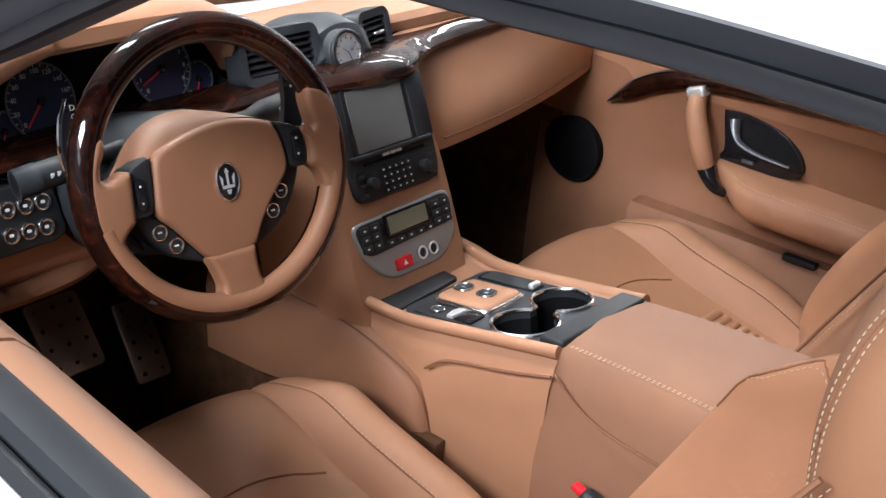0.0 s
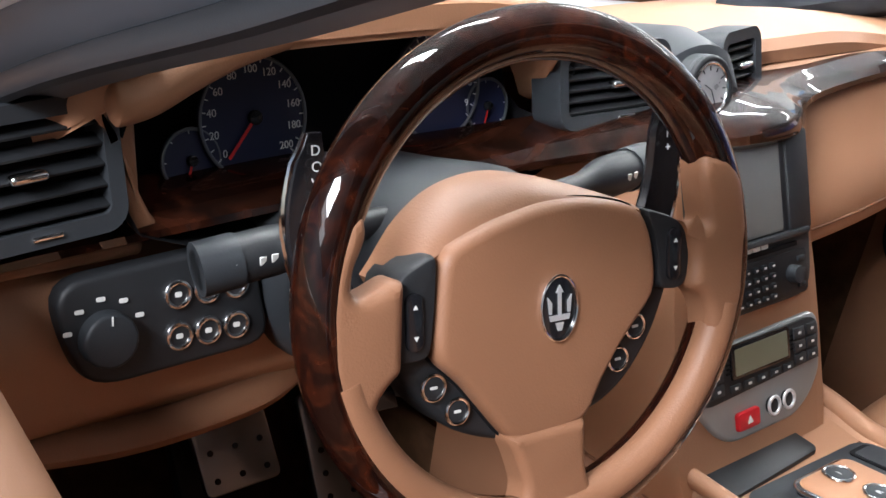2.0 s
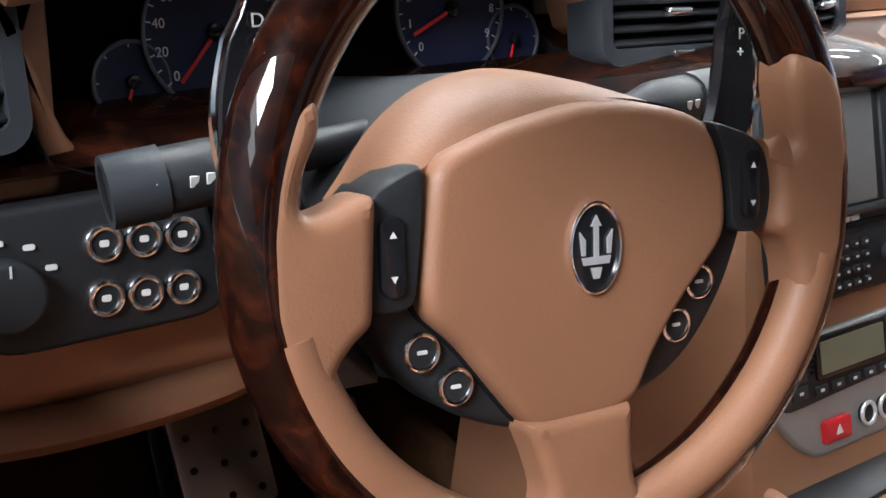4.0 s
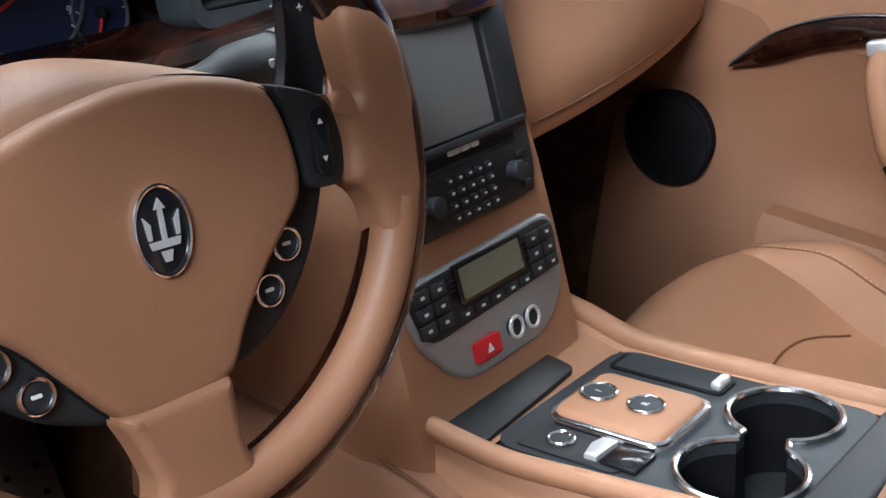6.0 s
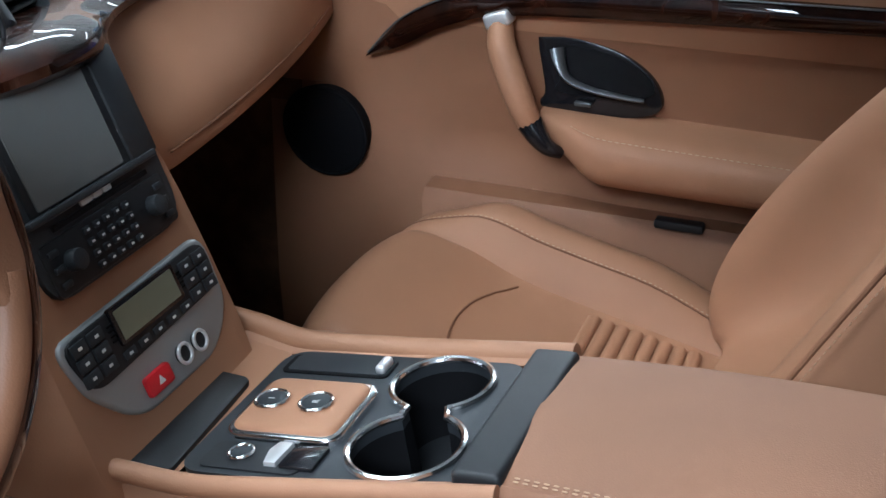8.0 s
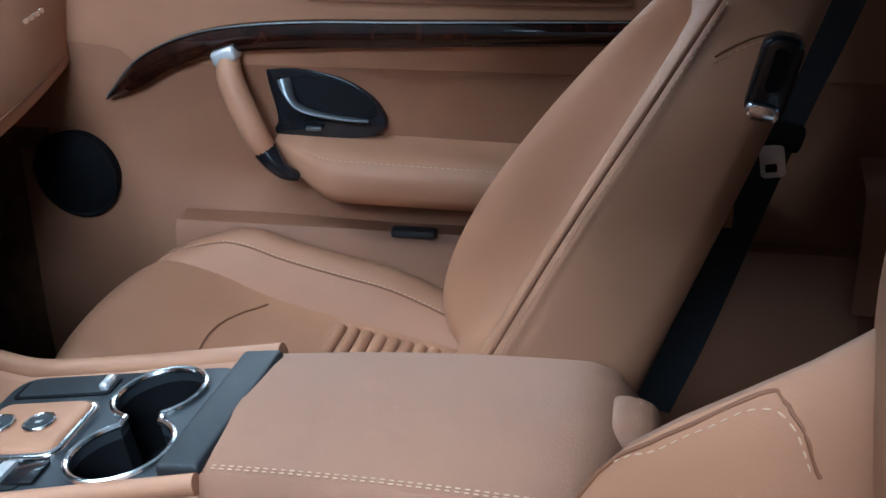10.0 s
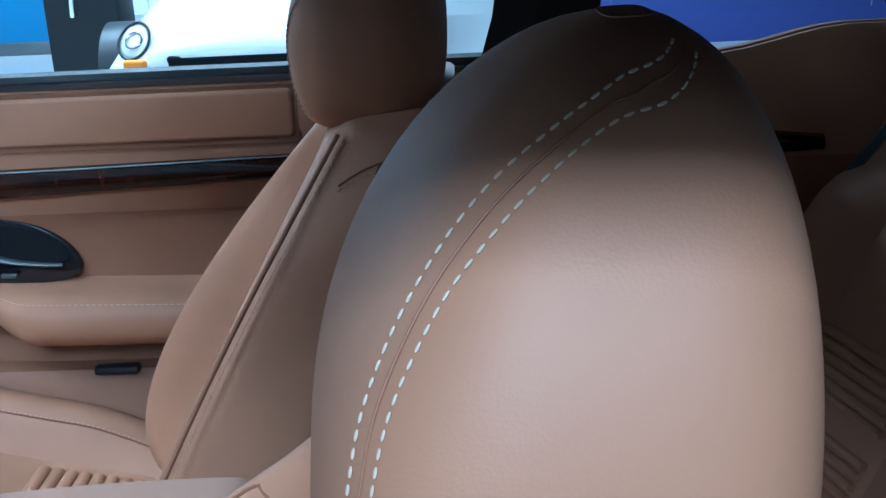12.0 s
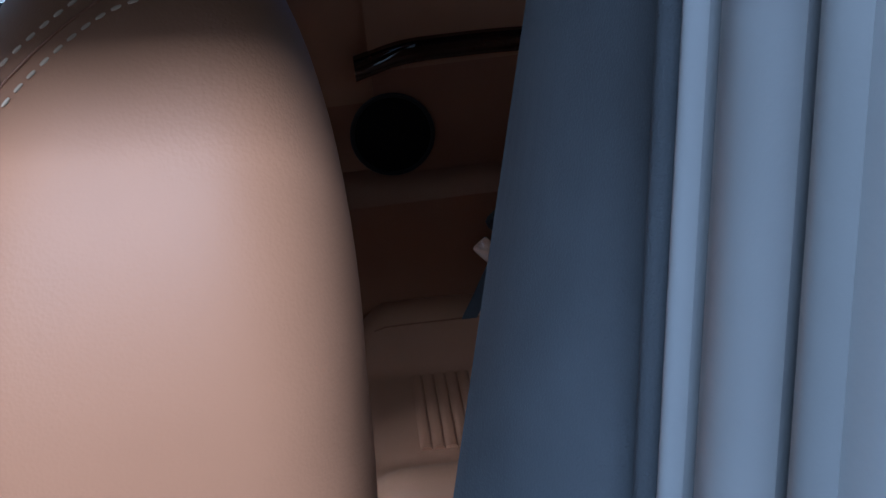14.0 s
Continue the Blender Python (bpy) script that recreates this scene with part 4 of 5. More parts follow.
part("tongue", slab(rrect(0.024, 0.034, 0.005), 0.003, face_on((0.56, -1.045, 0.54), (0, -0.75, 0.6), (0, 0.6, 0.75)), 0.001), CHROME, rbelt, "chrome belt tongue")
buck = thing("belt_buckle", "black seat belt buckle with a red button", "buckle")
part("body", box((0.024, 0.05, 0.09), pose(-0.145, -0.345, 0.45, 20), 0.008, 3), BLACK, buck)
part("button", box((0.014, 0.026, 0.008), pose(-0.145, -0.332, 0.4925, 20), 0.003), RED, buck, "red release button")

# ---- centre console ----
con = thing("centre_console", "tan leather centre console with a black control panel", "console", at=(-0.015, -0.006, 0.025))
cr = []
for y, zt, xl, xr in ((0.16, 0.56, -0.105, 0.135), (0.1, 0.548, -0.085, 0.142), (0.02, 0.546, -0.078, 0.13), (-0.08, 0.562, -0.07, 0.128), (-0.16, 0.578, -0.064, 0.124), (-0.232, 0.592, -0.06, 0.122), (-0.235, 0.592, -0.06, 0.122)):
    cr.append([(xl - 0.03, y, 0.2), (xl - 0.034, y, 0.4), (xl - 0.024, y, zt - 0.045), (xl - 0.012, y, zt - 0.008), (xl, y, zt + 0.001), (xl + 0.012, y, zt - 0.004), (0.02, y, zt - 0.006), (xr - 0.012, y, zt - 0.004), (xr, y, zt + 0.001), (xr + 0.012, y, zt - 0.01), (xr + 0.02, y, zt - 0.05), (xr + 0.026, y, 0.4), (xr + 0.02, y, 0.2)])
sm = []
for a, b in zip(cr, cr[1:]):
    for t in (0, 0.25, 0.5, 0.75):
        sm.append([Vector(p).lerp(Vector(q), t) for p, q in zip(a, b)])
sm.append([Vector(p) for p in cr[-1]])
left_half = [r[:6] for r in sm]
right_half = [r[7:] for r in sm]
part("left_flank", grid(left_half), TAN, con)
part("right_flank", grid(right_half), TAN, con)
part("front_shelf", grid([[r[5], r[6], r[7]] for r in sm[:9]]), TAN, con)
part("rear_bridge", grid([[r[5], r[6], r[7]] for r in sm[19:]]), TAN, con)
# flowing leather knee flank on the driver side
fl = []
for y, z0, x0 in ((0.3, 0.56, -0.165), (0.2, 0.548, -0.157), (0.13, 0.538, -0.142), (0.1, 0.533, -0.133), (0.05, 0.519, -0.123), (0.0, 0.503, -0.12), (-0.045, 0.48, -0.117), (-0.065, 0.44, -0.115), (-0.085, 0.36, -0.113), (-0.1, 0.22, -0.11)):
    fl.append([(x0 + 0.03, y, z0 + 0.004), (x0 + 0.012, y, z0), (x0, y, z0 - 0.012), (x0 - 0.006, y, z0 - 0.05), (x0 - 0.004, y, max(0.2, min(z0 - 0.06, 0.41))), (x0 + 0.012, y, max(0.2, min(z0 - 0.062, 0.4)))])
part("knee_flank", grid(fl), TAN_SHADED, con)
part("flank_seam", tube(spline([(r[1][0] - 0.004, r[1][1], r[1][2] - 0.001) for r in fl], 40), 0.0015, 6), SEAM, con)
part("tunnel_carpet", box((0.02, 0.72, 0.25), pose(-0.113, 0.26, 0.29), 0.004), CARPET, con, "dark carpet below the leather flank")
part("left_lip", tube(spline([(-0.1, 0.12, 0.548), (-0.091, 0.07, 0.55), (-0.087, 0.0, 0.55), (-0.083, -0.067, 0.5615), (-0.075, -0.16, 0.5775), (-0.071, -0.234, 0.5915)], 40), lambda t: 0.0085 * math.sqrt(max(0.05, 1 - max(0.0, 1 - t / 0.05) ** 2)), 14), TAN, con, "rounded leather lip")
part("right_lip", tube(spline([(0.145, 0.12, 0.55), (0.144, 0.07, 0.547), (0.135, 0.01, 0.546), (0.133, -0.08, 0.559), (0.13, -0.16, 0.574), (0.128, -0.234, 0.588)], 40), 0.0115, 14), TAN, con, "rounded leather lip")
# slope of the panel
PM = face_on((0.02, -0.09, 0.5655), (1, -0.02, 0), (0, 1, -0.165))
holes = ((0.052, -0.05), (-0.038, -0.058))


def cup_outline(grow=0.0):
    """Two round wells joined by a neck."""
    (x1, y1), (x2, y2) = holes
    a = [(x1 + (0.04 + grow) * math.cos(radians(q)), y1 + (0.04 + grow) * math.sin(radians(q))) for q in np.linspace(-152, 160, 34)]
    b = [(x2 + (0.043 + grow) * math.cos(radians(q)), y2 + (0.043 + grow) * math.sin(radians(q))) for q in np.linspace(29, 338, 34)]
    return a + b


def pierced(outer, inner, depth, m):
    """A plate with a hole right through it."""
    bm = bmesh.new()
    edges, loops = [], []
    for o in (outer, inner):
        vs = [bm.verts.new((x, y, 0)) for x, y in o]
        loops.append(vs)
        edges += [bm.edges.new((vs[i], vs[(i + 1) % len(vs)])) for i in range(len(vs))]
    bmesh.ops.triangle_fill(bm, use_beauty=True, edges=edges)
    low = bmesh.ops.extrude_face_region(bm, geom=bm.faces[:])
    bmesh.ops.translate(bm, vec=(0, 0, -depth), verts=[v for v in low["geom"] if isinstance(v, bmesh.types.BMVert)])
    bm.transform(m)
    return bm


part("panel", pierced(rrect(0.186, 0.222, 0.02), cup_outline(), 0.01, PM), GREY, con, "charcoal control panel", angle=25)
tray = face_on((-0.006, 0.052, 0.5475), (1, 0.05, 0), (0, 1, 0.05))
part("tray", slab(rrect(0.14, 0.05, 0.008), 0.016, tray, 0.002), BLACK, con, "black shelf mat below the stack")
sp_ = part("shift_plate", slab(rrect(0.078, 0.092, 0.012), 0.012, PM @ pose(-0.006, 0.045, 0.011), 0.006, 3), TAN, con, "leather gear selector plate with chrome edge")
part("chrome_edge", slab(rrect(0.087, 0.101, 0.015), 0.01, PM @ pose(-0.006, 0.045, 0.007), 0.003, 3), CHROME, sp_)
for q, letter in ((0.072, "1"), (0.032, "R")):
    bt = PM @ pose(-0.006, q, 0.0125)
    part("gear_button", slab(disc(0.0125), 0.006, bt @ pose(0, 0, 0.0006), 0.0008), GREY, sp_, "round grey gear button")
    part("button_ring", ring(0.0132, 0.0017, bt, 28), CHROME, sp_)
    text("letter", letter, 0.008, bt @ pose(0, 0, 0.0006), MARK, sp_)
# the tray's edge shadow is a dark plate showing round the grey one
part("slot_shadow", slab(rrect(0.03, 0.1, 0.006), 0.002, PM @ pose(0.07, 0.052, 0.0012)), DARK, con, "dark plate drawn as the shadow line round the tray")
part("slot_floor", slab(rrect(0.026, 0.094, 0.004), 0.002, PM @ pose(0.0712, 0.05, 0.0019)), GREY, con)
part("release_tab", box((0.02, 0.009, 0.008), PM @ pose(0.069, 0.009, 0.005), 0.003, 3), SILVER, con, "chrome release tab")
part("switch_bay", slab(rrect(0.034, 0.085, 0.007), 0.003, PM @ pose(-0.07, 0.052, 0.0015)), BLACK, con)
stb = PM @ pose(-0.067, 0.066, 0.003)
b_ = part("start_button", slab(disc(0.009), 0.005, stb, 0.001), GREY, con, "small round button with chrome ring")
part("button_ring", ring(0.0095, 0.0014, stb, 24), CHROME, b_)
part("brake_switch", box((0.03, 0.028, 0.004), PM @ pose(-0.066, 0.012, 0.002), 0.001), GLOSS, con)
part("brake_blade", slab([(-0.014, -0.005), (0.014, -0.006), (0.014, 0.006), (0.002, 0.009), (-0.014, 0.005)], 0.004, PM @ pose(-0.066, 0.034, 0.0055), 0.0012), SILVER, con, "chrome parking brake blade")
# double cup holder
well = [[PM @ Vector((x, y, z)) for x, y in cup_outline(g)] for z, g in ((-0.002, 0.0005), (-0.03, -0.0012), (-0.07, -0.003))]
cup = part("cup_holder", grid(well, close_u=True), DARK, con, "double black cup well with chrome rim")
part("cup_floor", slab(cup_outline(-0.0028), 0.003, PM @ pose(0, 0, -0.068)), BLACK, cup)
part("chrome_rim", tube([PM @ Vector((x, y, 0.0015)) for x, y in cup_outline(0.001)], 0.0032, 8, closed=True, up=PM.to_3x3() @ Vector((0, 0, 1))), CHROME, cup, "bright figure-eight rim")
part("side_seam", tube(spline([(-0.108, -0.059, 0.508), (-0.106, -0.094, 0.533), (-0.099, -0.178, 0.552), (-0.091, -0.24, 0.568)], 16), 0.002, 6), SEAM, con)

# armrest box behind it
ar = thing("console_armrest", "tan leather centre armrest lid with stitched edges", "armrest", at=(-0.015, -0.002, 0.022))
rows = []
for k in range(17):
    t = k / 16
    y = -0.2365 - 0.3135 * t
    zt = 0.6 + 0.034 * t - 0.024 * t * t - 0.03 * max(0, (t - 0.88) / 0.12) ** 2
    xl, xr = -0.066 - 0.026 * t, 0.122 + 0.01 * t
    rows.append([(xl - 0.03, y, 0.2), (xl - 0.03, y, 0.45), (xl - 0.012, y, zt - 0.05), (xl - 0.004, y, zt - 0.012), (xl + 0.004, y, zt - 0.002), (xl + 0.03, y, zt + 0.002), (0.02, y, zt + 0.006), (xr - 0.03, y, zt + 0.002), (xr - 0.004, y, zt - 0.002), (xr + 0.004, y, zt - 0.012), (xr + 0.012, y, zt - 0.06), (xr + 0.02, y, 0.2)])
part("lid", grid(rows, cap=True), ARM_TAN_DIMMED, ar)
part("front_pad", box((0.18, 0.038, 0.018), pose(0.026, -0.223, 0.5945, -8, 0, -2), 0.005, 4), BLACK, ar, "soft black front lip")
for o in (0.007, 0.011):
    part("stitching", stitches([[(-0.066 - 0.026 * t + o, -0.245 - 0.35 * t, 0.6 + 0.034 * t - 0.024 * t * t + 0.0012) for t in np.linspace(0, 1, 20)]], 0.004, 0.003, 0.0007), THREAD_TAN, ar)
part("side_seam", tube(spline([(-0.088, -0.245, 0.576), (-0.092, -0.277, 0.555), (-0.1, -0.324, 0.541), (-0.112, -0.412, 0.54), (-0.12, -0.5, 0.55)], 24), 0.0016, 6), SEAM, ar)
part("end_pad", box((0.07, 0.05, 0.05), pose(0.06, -0.545, 0.582, 10), 0.02, 4), ARM_TAN_DIMMED, ar, "padded rear end of the armrest")

# ---- steering wheel ----
WM = face_on((-0.3998, 0.0119, 0.8575), (1, -0.148, 0), (0, math.sin(radians(17.9)), math.cos(radians(17.9)))) @ Matrix.Scale(0.963, 4)
sw = thing("steering_wheel", "three-spoke steering wheel in tan leather and burr wood", "steering wheel")


def arc_pts(r, a0, a1, n, z=0.0):
    return [WM @ Vector((r * math.cos(radians(a)), r * math.sin(radians(a)), z)) for a in np.linspace(a0, a1, n)]


axis = WM.to_3x3() @ Vector((0, 0, 1))
part("rim", tube(arc_pts(0.1535, 0, 357, 120), 0.0163, 18, closed=True, up=axis), WOOD_RIM, sw, "lacquered red-brown burr wood rim")
def grip(t):
    """Centre of the leather part of the rim, from spoke to spoke."""
    a = radians(194 + 154 * t)
    return WM @ Vector((0.1487 * math.cos(a), 0.1487 * math.sin(a), 0.0056))


part("rim_grip", tube([grip(t) for t in np.linspace(0, 1, 120)], 0.0126, 18, up=axis), WHEEL_TAN_SHADED, sw, "leather lower inner rim")
AIR = [(-0.0777, 0.0302), (-0.0415, 0.0432), (-0.0037, 0.0513), (0.0268, 0.0513), (0.0523, 0.0474), (0.0756, 0.0406), (0.0846, 0.0213), (0.0884, -0.0071), (0.0885, -0.0156), (0.0751, -0.0292), (0.0576, -0.0475), (0.038, -0.0747), (0.0301, -0.0941), (-0.0005, -0.0994), (-0.0274, -0.0986), (-0.0463, -0.0749), (-0.0657, -0.0502), (-0.0851, -0.0347), (-0.0818, -0.0032)]


def dome(outline, height, m, inset=0.012, n=6, back=0.02):
    """A cushion-like plate: the outline shrinks as it rises."""
    c = Vector((sum(x for x, _ in outline) / len(outline), sum(y for _, y in outline) / len(outline)))
    rows = []
    for k in range(-1, n + 1):
        t = max(0, k) / n
        f = 1 - t
        s = 1 - (inset / 0.08) * (1 - math.cos(t * math.pi / 2)) * 1.0
        z = height * math.sin(t * math.pi / 2) if k >= 0 else -back
        rows.append([(c.x + (x - c.x) * s, c.y + (y - c.y) * s, z) for x, y in outline])
    top = rows[-1]
    for g in (0.75, 0.45, 0.15):
        rows.append([(c.x + (x - c.x) * g, c.y + (y - c.y) * g, height * (1 + 0.12 * (1 - g))) for x, y, _ in top])
    bm = grid(rows, close_u=True, cap=True)
    bm.transform(m)
    return bm


def dense(outline, n, close=True):
    """Points spread evenly along a polygon, corners slightly rounded."""
    pts = [Vector((*p, 0)) for p in outline]
    if close:
        pts.append(pts[0])
    L = [0.0]
    for a, b in zip(pts, pts[1:]):
        L.append(L[-1] + (b - a).length)
    out = []
    for i in range(n):
        s = L[-1] * i / n
        k = max(j for j in range(len(L)) if L[j] <= s + 1e-9)
        k = min(k, len(pts) - 2)
        out.append(pts[k].lerp(pts[k + 1], (s - L[k]) / max(1e-9, L[k + 1] - L[k])))
    for _ in range(2):
        out = [(out[i - 1] + 2 * out[i] + out[(i + 1) % n]) / 4 for i in range(n)]
    return [(p.x, p.y) for p in out]


ax, ay = sum(p[0] for p in AIR) / len(AIR), sum(p[1] for p in AIR) / len(AIR)
part("cover_gap", slab(dense([(ax + (x - ax) * 1.018, ay + (y - ay) * 1.018) for x, y in AIR], 72), 0.018, WM @ pose(0, 0, -0.0025)), DARK, sw, "dark gap round the hub cover")
part("airbag_cover", dome(dense(AIR, 72), 0.010, WM, 0.008, back=0.028), WHEEL_TAN_SHADED, sw, "smooth leather hub cover")
part("hub_shell", slab(dense([(-0.107, 0.016), (-0.078, 0.029), (0.0, 0.047), (0.075, 0.039), (0.111, 0.023), (0.115, 0.0), (0.109, -0.02), (0.1, -0.042), (0.0908, -0.0569), (0.0764, -0.0747), (0.0572, -0.0881), (0.034, -0.0955), (-0.0259, -0.1), (-0.0404, -0.0951), (-0.0623, -0.0862), (-0.0797, -0.0717), (-0.0912, -0.0578), (-0.1011, -0.0458), (-0.107, -0.034)], 80), 0.03, WM @ pose(0, 0, -0.005), 0.006, 3), BLACK, sw, "black hub shell")
for outline, kw in (([(-0.1074, 0.0187), (-0.0808, 0.031), (-0.083, 0.0), (-0.0872, -0.0329), (-0.1092, -0.0334), (-0.1097, -0.0032)], (-0.0985, -0.008)), ([(0.0766, 0.0402), (0.102, 0.0321), (0.1115, 0.0242), (0.116, 0.0038), (0.1137, -0.0131), (0.1095, -0.0183), (0.089, -0.0155), (0.089, 0.0), (0.0852, 0.0213)], (0.1, 0.0075))):
    pod = part("switch_pod", dome(dense(outline, 40), 0.008, WM @ pose(0, 0, 0.0), 0.006, back=0.02), BLACK, sw, "black spoke switch pod")
    part("rocker", slab(rrect(0.0115, 0.035, 0.0056), 0.003, WM @ pose(*kw, 0.0112), 0.0012), GLOSS, pod)
    for q in (0.009, -0.009):
        part("mark", slab([(-0.0016, -0.001), (0.0016, -0.001), (0.0, 0.0018)] if q > 0 else [(-0.0016, 0.001), (0.0016, 0.001), (0.0, -0.0018)], 0.0006, WM @ pose(kw[0], kw[1] + q, 0.0117)), MARK, pod)
for x, y in ((-0.0797, -0.0534), (-0.0632, -0.0712), (0.077, -0.0401), (0.0625, -0.06)):
    bm_ = WM @ pose(x, y, -0.002)
    b_ = part("round_button", slab(disc(0.0072), 0.006, bm_, 0.0015), BLACK, sw, "round black button with chrome ring")
    part("button_ring", ring(0.0079, 0.0012, bm_, 28), CHROME, b_)
    part("mark", slab(rrect(0.005, 0.0018, 0.0006), 0.0005, bm_ @ pose(0, 0, 0.0006)), MARK, b_)
# leather side spokes that run up into thumb rests, and the bottom spoke
LEFT = [(-0.1315, 0.0605), (-0.1288, 0.0506), (-0.1306, 0.0421), (-0.138, 0.0285), (-0.1405, 0.0175), (-0.137, 0.0115), (-0.1266, 0.0135), (-0.1132, 0.0195), (-0.106, 0.0185), (-0.1075, -0.0032), (-0.1095, -0.0354), (-0.118, -0.0415), (-0.1255, -0.05), (-0.1285, -0.062), (-0.14, -0.066), (-0.152, -0.052), (-0.1575, -0.026), (-0.1575, 0.0045), (-0.1545, 0.0255), (-0.1495, 0.0405), (-0.1425, 0.0565)]
RIGHT = [(0.1215, 0.071), (0.1198, 0.0572), (0.123, 0.0372), (0.1255, 0.0262), (0.1215, 0.0225), (0.112, 0.0265), (0.103, 0.0305), (0.111, 0.023), (0.1145, 0.003), (0.1122, -0.0165), (0.122, -0.0225), (0.1275, -0.033), (0.1295, -0.05), (0.142, -0.062), (0.1525, -0.0525), (0.16, -0.0263), (0.162, 0.0186), (0.157, 0.0501), (0.1485, 0.0648), (0.14, 0.0713)]
for outline in (LEFT, RIGHT):
    part("side_spoke", cushion(dense(outline, 120), 0.024, WM @ pose(0, 0, 0.0172), 0.0085), WHEEL_TAN_SHADED, sw, "leather spoke with thumb rest")
part("bottom_spoke", cushion(dense([(-0.0345, -0.091), (-0.0275, -0.107), (-0.0215, -0.126), (-0.024, -0.1385), (-0.034, -0.1445), (-0.05, -0.147), (0.0, -0.1575), (0.055, -0.145), (0.0385, -0.1415), (0.0305, -0.136), (0.0265, -0.125), (0.0255, -0.107), (0.0262, -0.089)], 100), 0.022, WM @ pose(0, 0, 0.0135), 0.007), WHEEL_TAN_SHADED, sw, "leather bottom spoke")
# housing that slopes back from the hub cover's upper edge
BACK = [(-0.105, 0.012), (-0.0975, 0.021), (-0.0815, 0.0415), (-0.061, 0.057), (-0.0385, 0.065), (-0.012, 0.067), (0.02, 0.0615), (0.05, 0.053), (0.082, 0.042), (0.1, 0.032)]
FRONT = [(-0.104, 0.008), (-0.097, 0.014), (-0.078, 0.027), (-0.058, 0.0352), (-0.0385, 0.0412), (-0.01, 0.0485), (0.02, 0.0495), (0.05, 0.0458), (0.08, 0.0365), (0.098, 0.026)]
front, back = [(p.x, p.y) for p in spline([(*p, 0) for p in FRONT], 40)], [(p.x, p.y) for p in spline([(*p, 0) for p in BACK], 40)]
rows = []
for (x0, y0), (x1, y1) in zip(front, back):
    ring_ = []
    for t in np.linspace(0, 1, 8):
        ring_.append(WM @ Vector((x0 + (x1 - x0) * math.sin(t * math.pi / 2), y0 + (y1 - y0) * math.sin(t * math.pi / 2), 0.001 - 0.045 * t**1.4)))
    ring_ += [WM @ Vector((x1 * 0.8, y1 - 0.035, -0.044)), WM @ Vector((x0 * 0.8, y0 - 0.03, -0.008))]
    rows.append(ring_)
part("hub_collar", grid(rows, close_u=True, cap=True), WHEEL_TAN_SHADED, sw, "leather housing above the hub")
# emblem: chrome oval with a plain upright shape
EM = WM @ pose(0.0034, -0.0141, 0.0122)
em = part("emblem", slab(disc(0.0205, 40, 0.68), 0.004, EM, 0.001), GLOSS, sw, "oval black and chrome badge")
part("badge_ring", ring(0.0205, 0.0013, EM, 40, rx=0.68), CHROME, em)
for pts in ([(-0.0012, -0.004), (0.0012, -0.004), (0.0012, 0.01), (0.0028, 0.01), (0, 0.015), (-0.0028, 0.01), (-0.0012, 0.01)], [(-0.008, -0.004), (0.008, -0.004), (0.007, -0.0075), (-0.007, -0.0075)], [(-0.003, -0.009), (0.003, -0.009), (0.0015, -0.014), (-0.0015, -0.014)], [(-0.008, -0.003), (-0.0062, -0.003), (-0.006, 0.004), (-0.0092, 0.008)], [(0.008, -0.003), (0.0062, -0.003), (0.006, 0.004), (0.0092, 0.008)]):
    part("badge_shape", slab(pts, 0.001, EM @ pose(0, 0, 0.0012)), SILVER, em)

# column, paddles and stalks
col = thing("steering_column", "charcoal steering column shroud behind the wheel", "steering column")
cm = WM @ pose(0, 0, -0.03)
rows = []
for z, r, dy_ in ((0.0, 0.062, 0.0), (-0.02, 0.07, 0.0), (-0.07, 0.082, -0.005), (-0.14, 0.085, -0.01), (-0.22, 0.085, -0.01)):
    rows.append([cm @ Vector((r * 1.15 * math.copysign(abs(math.cos(a)) ** 0.8, math.cos(a)), -0.012 + dy_ + r * math.sin(a), z)) for a in np.linspace(0, 2 * math.pi, 33)[:-1]])
part("shroud", grid(rows, close_u=True, cap=True), GREY, col)
for s, tx, mtl in ((1, "UP +", GLOSS), (-1, "DOWN -", GLOSS)):
    pd = thing("shift_paddle", "long dark gear shift paddle beside the wheel rim", "gear paddle", "shift paddles")
    path = spline([(s * 0.092, -0.075, -0.045), (s * 0.108, -0.03, -0.047), (s * 0.128, 0.01, -0.048), (s * 0.138, 0.05, -0.046), (s * 0.134, 0.1, -0.04)], 24)
    bm = bmesh.new()
    rows = []
    for i, p in enumerate(path):
        t = i / 23
        w = 0.012 + 0.006 * math.sin(math.pi * min(1, t * 1.1)) - 0.007 * ease(0.9, 1, t)
        rows.append([WM @ (p + Vector((dx * w, 0, dz))) for dx, dz in ((-1, 0.0), (-0.8, 0.004), (0.8, 0.004), (1, 0.0), (0.8, -0.005), (-0.8, -0.005))])
    part("blade", grid(rows, bm, close_u=True, cap=True), GLOSS, pd)
    part("edge", tube([WM @ (p + Vector((s * (0.012 + 0.006 * math.sin(math.pi * min(1, i / 23 * 1.1)) - 0.007 * ease(0.9, 1, i / 23)), 0, 0.001))) for i, p in enumerate(path)], 0.0018, 6), CHROME, pd, "bright metal edge")
    for j, ch in enumerate(tx.replace(" ", "")):
        text("letter", ch, 0.0085, WM @ pose(s * (0.135 - 0.0005 * j), 0.09 - 0.0095 * j, -0.0345, 0, 0, 0), MARK, pd)
